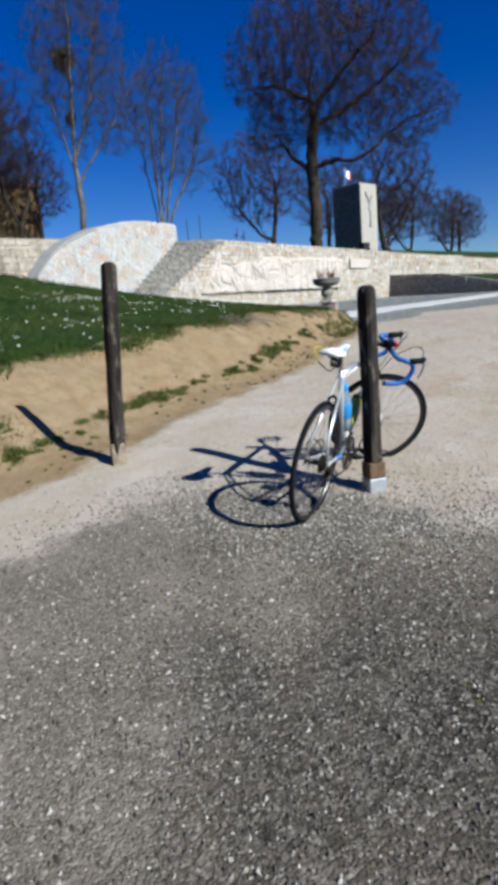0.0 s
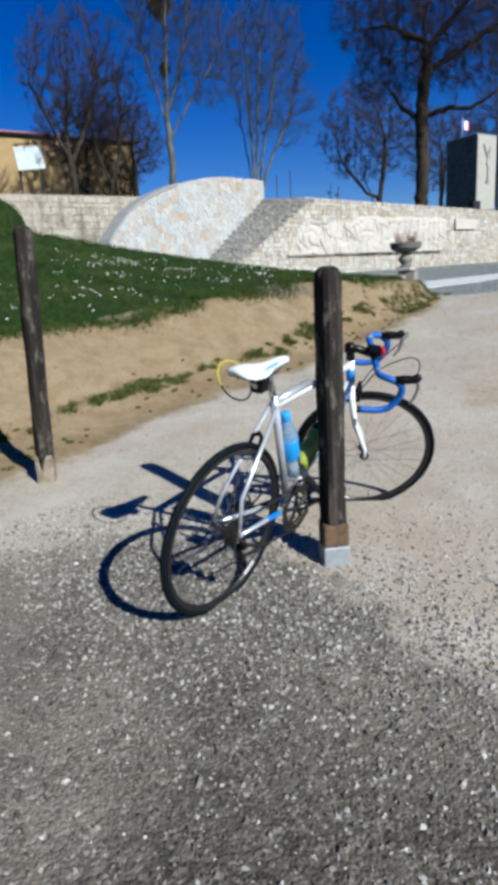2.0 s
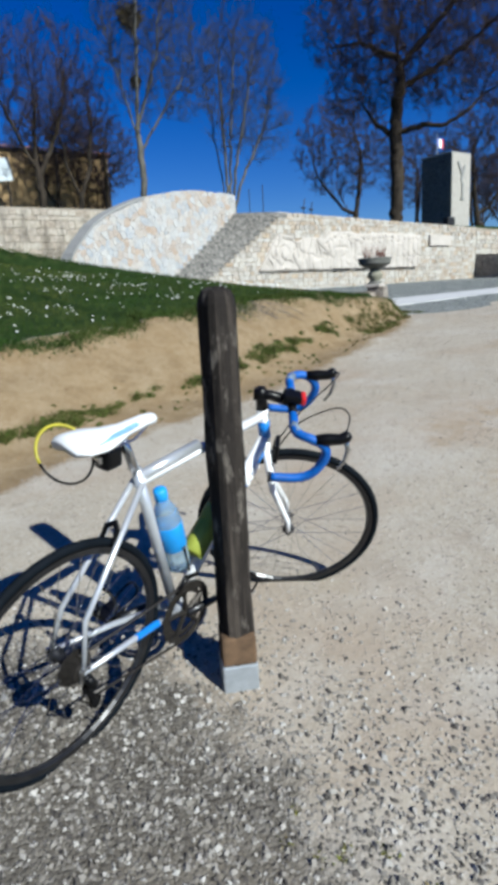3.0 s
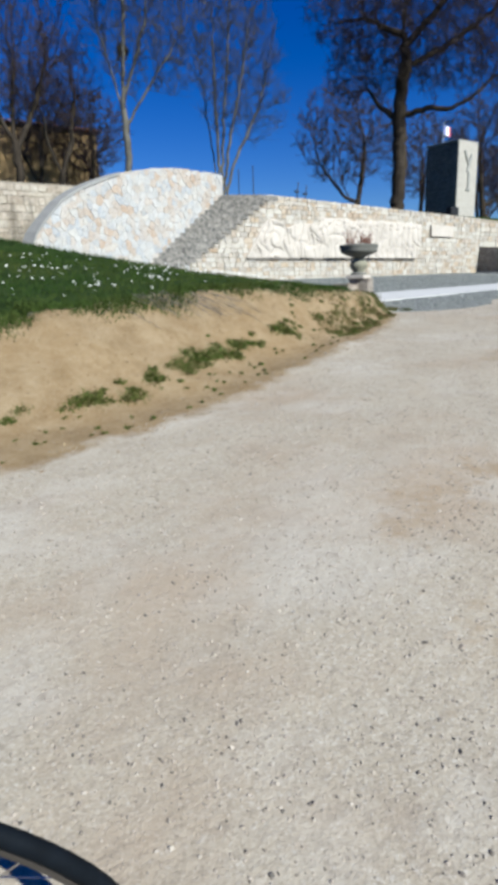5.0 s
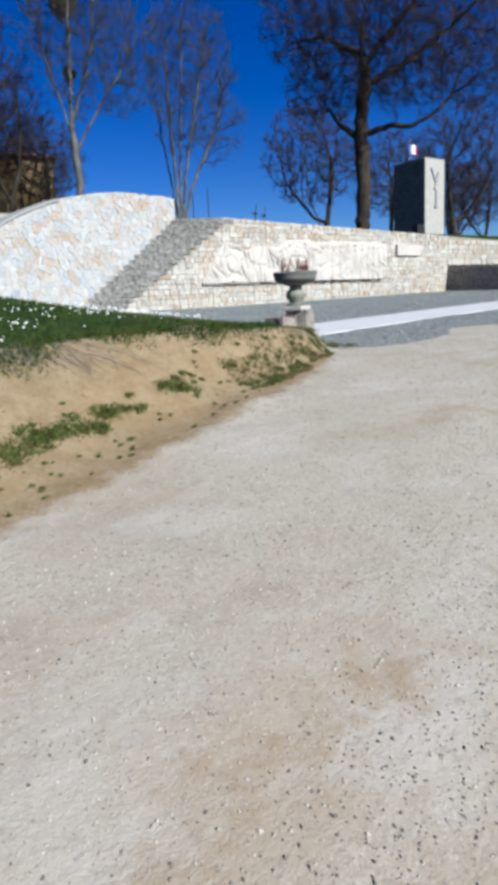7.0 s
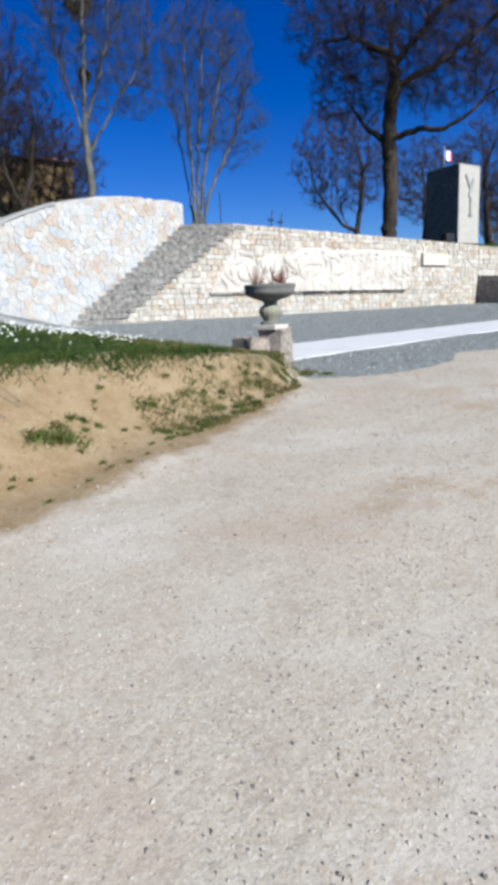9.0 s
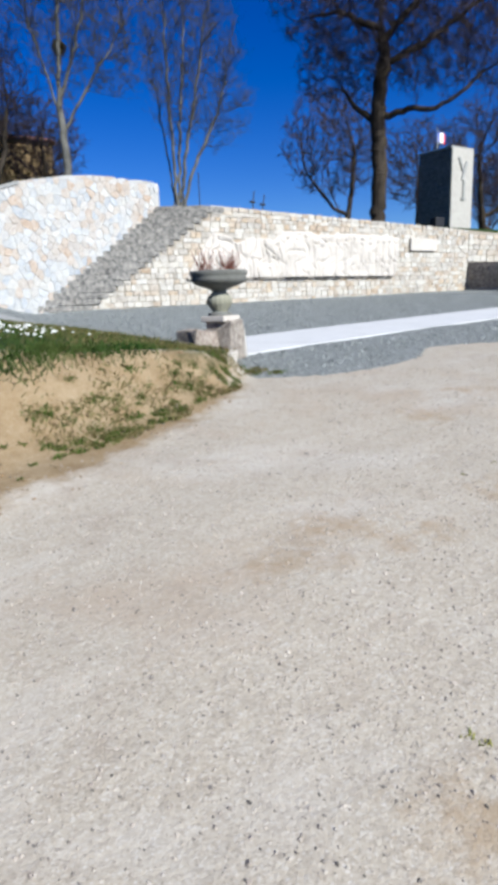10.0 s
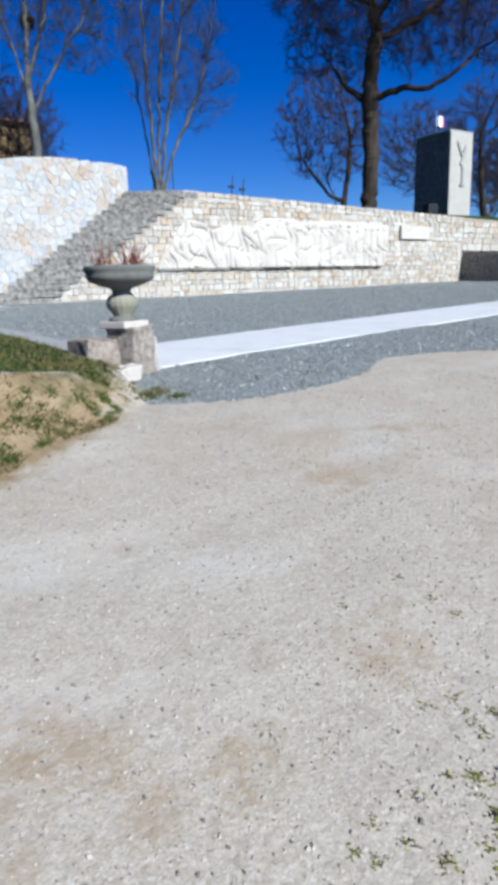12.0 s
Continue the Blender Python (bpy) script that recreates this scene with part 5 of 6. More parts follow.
def build_bicycle():
    bk = thing("racing_bicycle", "white and blue racing bicycle leaning against a wooden post", "bicycle")
    gz = land_z(3.436, 6.054)
    bk.matrix_world = Matrix.Translation((3.469, 6.091, gz - 0.015)) @ Matrix.Rotation(radians(19.1), 4, "Z") @ Matrix.Rotation(radians(-4.2), 4, "Y") @ Matrix.Rotation(radians(10.9), 4, "X") @ Matrix.Scale(1.045, 4)
    hub = Vector((0, 0, 0.335))
    bb = Vector((0.41, 0, 0.268))
    seat = Vector((0.262, 0, 0.762))
    htop, hbot = AP + AX * 0.545, AP + AX * 0.415
    fhub = Vector((1.010, 0, 0.335))
    build_wheel(bk, Matrix.Translation(hub), True)
    build_wheel(bk, STEER @ Matrix.Translation(fhub), False)

    def bar(nm, pts, r, mat, label="", m=None, n=12):
        bm = tube_bm(pts, r, n)
        if m:
            turned(bm, m)
        return part(nm, bm, mat, bk, label, smooth=True)
    bar("top_tube", [seat + Vector((0.005, 0, -0.01)), htop - AX * 0.03], 0.0155, M_WHITE)
    bar("top_tube_sleeve", [seat.lerp(htop, 0.02), seat.lerp(htop, 0.42)], 0.0165, M_SILVER, "silver section of the top tube")
    dt = bar("down_tube", [bb, hbot + AX * 0.02], 0.0185, M_WHITE)
    part("decal", tube_bm([bb.lerp(hbot, 0.34), bb.lerp(hbot, 0.93)], 0.0195, 12), M_BLUE, dt, "blue panel with illegible pale lettering", smooth=True)
    bm = bmesh.new()
    dirn = (hbot - bb).normalized()
    for k in range(4):
        c = bb.lerp(hbot, 0.74 + 0.035 * k) + Vector((0, -0.0185, 0))
        rot = dirn.to_track_quat("X", "Z").to_matrix().to_4x4()
        box_bm((0.017, 0.005, 0.027), c, 0.0, rot, bm)
    part("lettering", bm, M_WHITE, dt, "plain pale bars in place of lettering")
    bar("seat_tube", [bb, seat + Vector((-0.008, 0, 0.028))], 0.0155, M_SILVER)
    bar("head_tube", [hbot, htop], 0.0195, M_WHITE)
    part("head_decal", tube_bm([hbot + AX * 0.02, hbot + AX * 0.085], 0.0203, 12), M_BLUE, bk, "blue head-tube panel", smooth=True)
    for s in (-1, 1):
        drop = hub + Vector((0, 0.064 * s, 0))
        bar("seat_stay", [seat + Vector((0, 0.016 * s, -0.01)), drop + Vector((0.03, -0.02 * s, 0.13)), drop], [0.008, 0.0075, 0.0065], M_SILVER)
        bar("chain_stay", [bb + Vector((-0.02, 0.022 * s, 0)), Vector((0.2, 0.045 * s, 0.305)), drop], [0.0105, 0.009, 0.007], M_SILVER)
        part("dropout", box_bm((0.035, 0.008, 0.04), drop + Vector((0.004, 0, -0.006)), 0.003), M_STEEL, bk)
    part("stay_decal", tube_bm([Vector((0.30, -0.0345, 0.288)), Vector((0.2, -0.0455, 0.305))], 0.0107, 10), M_BLUE, bk, "blue stripe on the chain stay")
    part("bottom_bracket", turned(lathe_bm([(0.02, -0.036), (0.021, -0.03), (0.021, 0.03), (0.02, 0.036)], 16), Matrix.Translation(bb) @ Matrix.Rotation(math.pi / 2, 4, "X")), M_SILVER, bk)
    # fork, stem and bars, all turned with the steering
    for s in (-1, 1):
        crown = AP + AX * 0.40 + Vector((0, 0.030 * s, 0))
        bar("fork_blade", [crown, crown.lerp(fhub, 0.5) + Vector((-0.016, 0.018 * s, 0)), fhub + Vector((-0.012, 0.052 * s, 0.05)), fhub + Vector((0, 0.054 * s, -0.004))], [0.0135, 0.0125, 0.0095, 0.0085], M_WHITE, m=STEER)
    bar("fork_crown", [AP + AX * 0.395 + Vector((0, -0.04, 0)), AP + AX * 0.41, AP + AX * 0.395 + Vector((0, 0.04, 0))], [0.014, 0.018, 0.014], M_WHITE, m=STEER)
    st = AP + AX * 0.594
    bar("steerer_spacer", [htop, AP + AX * 0.580, st + AX * 0.025], [0.021, 0.018, 0.018], M_BLACK, m=STEER)
    clamp = st + Vector((0.103, 0, -0.010))
    bar("stem", [st + Vector((-0.024, 0, 0)), st + Vector((0.03, 0, 0.005)), clamp + Vector((0.016, 0, 0))], [0.021, 0.017, 0.021], M_BLACK, "black handlebar stem", m=STEER)
    bar("handlebar", [clamp + Vector((0, y, 0)) for y in (-0.09, 0, 0.09)], [0.0125, 0.0155, 0.0125], M_BLACK, m=STEER)
    for s in (-1, 1):
        y = 0.20 * s
        tops = [clamp + Vector((0, q * s, 0)) for q in (0.075, 0.11, 0.15)] + [clamp + Vector((0.012, 0.18 * s, 0.0)), clamp + Vector((0.05, y, 0.0))]
        curve = [clamp + Vector((0.085, y, -0.012)), clamp + Vector((0.105, y, -0.04)), clamp + Vector((0.10, y, -0.085)), clamp + Vector((0.075, y * 1.01, -0.128)), clamp + Vector((0.03, y * 1.02, -0.149)), clamp + Vector((-0.046, y * 1.03, -0.156))]
        tape = bar("bar_tape", eased(tops + curve, 4), 0.0145, M_TAPE, "blue wrapped handlebar tape", m=STEER)
        part("worn_tape", turned(tube_bm([tops[2].lerp(tops[1], 0.4), tops[2], tops[3]], 0.0150, 12), STEER), M_WORN, tape, "grey worn patch", smooth=True)
        part("bar_end", turned(tube_bm([curve[-1], curve[-1] + Vector((-0.008, 0, 0))], 0.0163, 12), STEER), M_BLACK, tape)
        hp = clamp + Vector((0.09, y, 0.0))
        hood = bar("brake_hood", [hp + Vector((-0.025, 0, 0.0)), hp + Vector((0.01, 0, 0.008)), hp + Vector((0.045, 0, 0.014)), hp + Vector((0.064, 0, 0.028)), hp + Vector((0.070, 0, 0.036))], [0.0165, 0.0195, 0.0175, 0.0185, 0.011], M_BLACK, m=STEER)
        part("brake_lever", turned(tube_bm([hp + Vector((0.060, 0, 0.016)), hp + Vector((0.078, 0, -0.02)), hp + Vector((0.074, 0.005 * s, -0.062)), hp + Vector((0.060, 0.008 * s, -0.095))], [0.008, 0.008, 0.0065, 0.005], 8), STEER), M_STEEL, hood, "grey metal brake lever", smooth=True)
        loop = [hp + Vector((0.06, -0.012 * s, 0.025)), hp + Vector((0.07, -0.06 * s, 0.06)), hp + Vector((0.04, -0.12 * s, 0.05)), hp + Vector((-0.05, -0.17 * s, -0.05)), AP + AX * 0.42 + Vector((0.05, 0.02 * s, 0))]
        bar("brake_cable", eased(loop), 0.0026, M_BLACK, m=STEER, n=6)
    gps = part("bike_light", turned(box_bm((0.060, 0.058, 0.028), clamp + Vector((-0.006, -0.02, 0.032)), 0.010), STEER), M_BLACK, bk, "small black handlebar lamp")
    part("lens", turned(box_bm((0.016, 0.052, 0.026), clamp + Vector((0.030, -0.02, 0.032)), 0.006), STEER), M_RED, gps, "red lens")
    part("brake_caliper", turned(tube_bm([AP + AX * 0.385 + Vector((0.035, -0.036, -0.03)), AP + AX * 0.395 + Vector((0.035, -0.03, 0.02)), AP + AX * 0.395 + Vector((0.04, 0.03, 0.02)), AP + AX * 0.385 + Vector((0.035, 0.036, -0.03))], 0.009, 8), STEER), M_BLACK, bk)
    part("brake_caliper", tube_bm([Vector((0.150, -0.021, 0.625)), Vector((0.166, -0.020, 0.655)), Vector((0.178, 0.0, 0.664)), Vector((0.166, 0.020, 0.655)), Vector((0.150, 0.021, 0.625))], [0.006, 0.008, 0.010, 0.008, 0.006], 8), M_BLACK, bk)
    # saddle
    bar("seat_post", [seat, seat + Vector((-0.058, 0, 0.135))], 0.0135, M_STEEL)
    bm = bmesh.new()
    rings = []
    for t, w, h in ((0.0, 0.045, 0.0), (0.08, 0.068, 0.008), (0.25, 0.070, 0.006), (0.42, 0.052, -0.004), (0.6, 0.030, -0.008), (0.85, 0.022, -0.004), (0.97, 0.018, -0.006), (1.0, 0.008, -0.014)):
        x = 0.032 + 0.290 * t
        z = 0.926 + h
        sec = []
        for k in range(12):
            a = 2 * math.pi * k / 12
            yy, zz = w * math.cos(a), math.sin(a)
            sec.append(bm.verts.new((x, yy, z + (0.010 * zz if zz > 0 else 0.026 * zz * (0.5 + 0.5 * abs(math.cos(a)))) - 0.02 * (abs(yy) / 0.07) ** 2)))
        rings.append(sec)
    for a, b in zip(rings, rings[1:]):
        for k in range(12):
            bm.faces.new((a[k], a[(k + 1) % 12], b[(k + 1) % 12], b[k]))
    bm.faces.new(rings[0][::-1])
    bm.faces.new(rings[-1])
    sd = part("saddle", bm, M_WHITE, bk, "white saddle with pale blue stripe", smooth=True)
    part("stripe", box_bm((0.16, 0.016, 0.004), (0.165, -0.035, 0.925), 0.002, Matrix.Rotation(0.2, 4, "Z")), plain("pale_blue", (0.25, 0.45, 0.7), 0.4), sd)
    for s in (-1, 1):
        part("rail", tube_bm([(0.06, 0.02 * s, 0.906), (0.11, 0.022 * s, 0.886), (0.23, 0.02 * s, 0.886), (0.30, 0.008 * s, 0.911)], 0.0035, 6), M_STEEL, sd)
    bag = part("saddle_bag", box_bm((0.060, 0.055, 0.060), (0.160, 0, 0.858), 0.018, None, None, 3), M_BLACK, bk, "small black saddle bag", smooth=True)
    part("reflector", box_bm((0.012, 0.03, 0.02), (0.126, 0, 0.860), 0.003), M_STEEL, bag)
    # drivetrain
    for k, (r, y) in enumerate(((0.10, -0.046), (0.078, -0.040))):
        bm = bmesh.new()
        n = 40
        rings = []
        for yy in (y, y - 0.003):
            for rr in (r * 0.82, r):
                rings.append([bm.verts.new(bb + Vector(((rr + (0.004 if (i % 2 and rr == r) else 0)) * math.cos(2 * math.pi * i / n), yy, (rr + (0.004 if (i % 2 and rr == r) else 0)) * math.sin(2 * math.pi * i / n)))) for i in range(n)])
        for a, b in ((0, 1), (1, 3), (3, 2), (2, 0)):
            for i in range(n):
                bm.faces.new((rings[a][i], rings[a][(i + 1) % n], rings[b][(i + 1) % n], rings[b][i]))
        part("chainring", bm, M_CHAIN, bk)
    bm = bmesh.new()
    for k in range(5):
        a = 2 * math.pi * k / 5 + 0.4
        tube_bm([bb + Vector((0, -0.045, 0)), bb + Vector((0.084 * math.cos(a), -0.045, 0.084 * math.sin(a)))], 0.008, 6, bm)
    part("spider", bm, M_CHAIN, bk)
    ca = radians(-8)
    for s, aa in ((-1, ca), (1, ca + math.pi)):
        e = bb + Vector((0.17 * math.cos(aa), 0.062 * s, 0.17 * math.sin(aa)))
        bar("crank", [bb + Vector((0, 0.052 * s, 0)), e], [0.014, 0.011], M_RIM)
        pd = part("pedal", box_bm((0.075, 0.065, 0.016), e + Vector((0, 0.045 * s, 0)), 0.005), M_BLACK, bk)
        cage = [e + Vector((0.03, 0.02 * s, 0)), e + Vector((0.09, 0.02 * s, 0.03)), e + Vector((0.10, 0.045 * s, 0.05)), e + Vector((0.09, 0.07 * s, 0.03)), e + Vector((0.03, 0.07 * s, 0))]
        part("toe_clip", tube_bm(eased(cage), 0.0045, 6), M_BLACK, pd)
        strap = [e + Vector((-0.01, 0.045 * s + 0.045 * math.cos(a), 0.03 + 0.055 * math.sin(a))) for a in np.linspace(0, 2 * math.pi, 16, endpoint=False)]
        part("toe_strap", tube_bm(strap, 0.0045, 6, closed=True), M_BLACK, pd)
    cas = part("cassette", turned(lathe_bm([(0.012, -0.018), (0.014, -0.017), (0.014, 0.017), (0.012, 0.018)], 16), Matrix.Translation(hub + Vector((0, -0.044, 0))) @ Matrix.Rotation(math.pi / 2, 4, "X")), M_CHAIN, bk)
    for k in range(7):
        m = Matrix.Translation(hub + Vector((0, -0.030 - 0.0045 * k, 0))) @ Matrix.Rotation(math.pi / 2, 4, "X")
        r = 0.052 - 0.004 * k
        part("sprocket", lathe_bm([(0.0135, -0.001), (r, -0.001), (r, 0.001), (0.0135, 0.001)], 24, (0, 0, 0), None, m), M_CHAIN, cas)
    cy = -0.047
    part("chain", tube_bm([hub + Vector((0, cy, 0.042)), bb + Vector((0, cy, 0.102)), *[bb + Vector((0.102 * math.cos(a), cy, 0.102 * math.sin(a))) for a in np.linspace(1.4, -1.4, 14)], bb + Vector((0, cy, -0.102)), hub + Vector((0.06, cy, -0.12)), hub + Vector((0.03, cy, -0.135)), hub + Vector((0.0, cy, -0.10)), hub + Vector((0.03, cy, -0.06)), hub + Vector((0.02, cy, -0.04))], 0.0042, 6), M_CHAIN, bk)
    rd = bar("rear_derailleur", [hub + Vector((0.01, -0.07, -0.02)), hub + Vector((0.025, -0.068, -0.055)), hub + Vector((0.035, -0.055, -0.075))], [0.012, 0.014, 0.010], M_BLACK)
    part("cage", box_bm((0.02, 0.006, 0.10), hub + Vector((0.03, -0.054, -0.105)), 0.004, Matrix.Rotation(-0.35, 4, "Y")), M_BLACK, rd)
    for dx, dz in ((0.028, -0.07), (0.045, -0.135)):
        part("jockey_wheel", turned(lathe_bm([(0.004, -0.004), (0.021, -0.003), (0.021, 0.003), (0.004, 0.004)], 16), Matrix.Translation(hub + Vector((dx, -0.047, dz))) @ Matrix.Rotation(math.pi / 2, 4, "X")), M_BLACK, rd)
    bar("front_derailleur", [bb + Vector((-0.045, -0.045, 0.09)), bb + Vector((0.0, -0.048, 0.125)), bb + Vector((0.05, -0.048, 0.115))], [0.008, 0.009, 0.006], M_BLACK)
    # bottles in their cages
    sdir = (seat - bb).normalized()
    off = Vector((sdir.z, 0, -sdir.x))
    m = Matrix.Translation(bb + sdir * 0.13 + off * 0.058) @ sdir.to_track_quat("Z", "Y").to_matrix().to_4x4() @ Matrix.Scale(1.16, 4)
    bt = part("water_bottle", turned(lathe_bm([(0.026, 0.0), (0.033, 0.006), (0.034, 0.05), (0.0325, 0.06), (0.034, 0.07), (0.034, 0.165), (0.030, 0.19), (0.016, 0.225), (0.014, 0.24)], 24), m), M_CLEAR, bk, "clear plastic water bottle", smooth=True)
    part("label", turned(lathe_bm([(0.0335, 0.075), (0.0348, 0.078), (0.0348, 0.155), (0.0335, 0.158)], 24), m), M_LABEL, bt, "blue label", smooth=True)
    part("cap", turned(lathe_bm([(0.0165, 0.232), (0.017, 0.235), (0.0165, 0.258), (0.012, 0.262)], 20), m), M_LABEL, bt, "blue cap", smooth=True)
    part("bottle_cage", tube_bm([m @ Vector(p) for p in ((-0.037, 0, 0.10), (-0.037, 0.0, 0.0), (0, 0, -0.005), (0.037, 0.0, 0.0), (0.037, 0.0, 0.08), (0.0, 0.037, 0.11), (-0.037, 0, 0.10), (0, -0.037, 0.11), (0.037, 0, 0.08))], 0.003, 6), M_BLACK, bk)
    ddir = (hbot - bb).normalized()
    doff = Vector((-ddir.z, 0, ddir.x))
    m2 = Matrix.Translation(bb + ddir * 0.16 + doff * 0.06) @ ddir.to_track_quat("Z", "Y").to_matrix().to_4x4()
    b2 = part("drink_bottle", turned(lathe_bm([(0.030, 0.0), (0.037, 0.008), (0.037, 0.10), (0.033, 0.115), (0.037, 0.13), (0.036, 0.165), (0.024, 0.18)], 24), m2), M_YELLOW, bk, "yellow-green drink bottle", smooth=True)
    part("cap", turned(lathe_bm([(0.034, 0.166), (0.036, 0.17), (0.033, 0.20), (0.012, 0.215), (0.010, 0.235)], 20), m2), M_BLACK, b2, "black cap", smooth=True)
    part("bottle_cage", tube_bm([m2 @ Vector(p) for p in ((-0.040, 0, 0.10), (-0.040, 0.0, 0.0), (0, 0, -0.005), (0.040, 0.0, 0.0), (0.040, 0.0, 0.08), (0.0, 0.040, 0.12), (-0.040, 0, 0.10), (0, -0.040, 0.12), (0.040, 0, 0.08))], 0.0035, 6), M_YELLOW, bk)
    # cable lock looped over the saddle
    lk = thing("cable_lock", "yellow coiled cable lock hanging round the saddle", "lock")
    lk.matrix_world = bk.matrix_world
    pts = []
    for k in range(26):
        a = 2 * math.pi * (k / 25) * 0.93 + 0.3
        pts.append(Vector((0.062 + 0.070 * math.cos(a), 0.035 + 0.05 * math.sin(a), 0.885 + 0.060 * math.sin(a + 0.4) - 0.02 * math.cos(a))))
    part("cable", tube_bm(pts[:13], 0.0040, 8), M_LOCK, lk, smooth=True)
    part("dark_cable", tube_bm(pts[12:], 0.0032, 8), M_BLACK, lk, "dark end of the cable", smooth=True)


build_bicycle()


# ---------------------------------------------------------------- loose ground cover
def bits_mesh(name, pts, size, mat, rng, flat=0.6):
    """Many small stones as one mesh."""
    base = np.array([(1, 0, -0.6), (0, 1, -0.6), (-1, 0, -0.6), (0, -1, -0.6), (0.45, 0.2, 0.9), (-0.4, -0.25, 1.0)], float)
    tri = np.array([(0, 1, 4), (1, 2, 5), (1, 5, 4), (2, 3, 5), (3, 0, 4), (3, 4, 5)])
    n = len(pts)
    v = base[None] * (1 + rng.uniform(-0.35, 0.35, (n, 6, 1)))
    v = v * np.stack([rng.uniform(0.8, 1.4, n), rng.uniform(0.7, 1.1, n), np.full(n, flat) * rng.uniform(0.7, 1.2, n)], -1)[:, None]
    a = rng.uniform(0, 2 * np.pi, n)
    c, s = np.cos(a)[:, None], np.sin(a)[:, None]
    v = np.stack([v[..., 0] * c - v[..., 1] * s, v[..., 0] * s + v[..., 1] * c, v[..., 2]], -1)
    v = v * np.asarray(size)[:, None, None] + np.asarray(pts)[:, None]
    f = (tri[None] + (np.arange(n) * 6)[:, None, None]).reshape(-1, 3)
    return mesh_of(name, v.reshape(-1, 3).tolist(), f.tolist(), mat)


def blades_mesh(name, pts, height, width, mat, rng, lean=0.5):
    n = len(pts)
    a = rng.uniform(0, 2 * np.pi, n)
    side = np.stack([np.cos(a), np.sin(a), np.zeros(n)], -1)
    tip = np.stack([rng.normal(0, lean, n), rng.normal(0, lean, n), np.ones(n)], -1) * np.asarray(height)[:, None]
    p = np.asarray(pts)
    w = np.asarray(width)[:, None]
    v = np.stack([p - side * w, p + side * w, p + tip * 0.55 + side * w * 0.7, p + tip], 1).reshape(-1, 3)
    k = np.arange(n)[:, None] * 4
    f = np.concatenate([k + [0, 1, 2], k + [0, 2, 3]], 0)
    return mesh_of(name, v.tolist(), f.tolist(), mat)


def on_land(x, y):
    z, dark, court, sand, turf, _ = land(x, y)
    return z + relief_of(x, y, sand), dark, court, sand, turf


def make_chip(name, cols):
    k = Mat(name, 0.85, spec=0.3)
    k.color(k.ramp(k.island(), [(i / (len(cols) - 1), c) for i, c in enumerate(cols)]))
    return k.m


LOW = FOOT[:13]


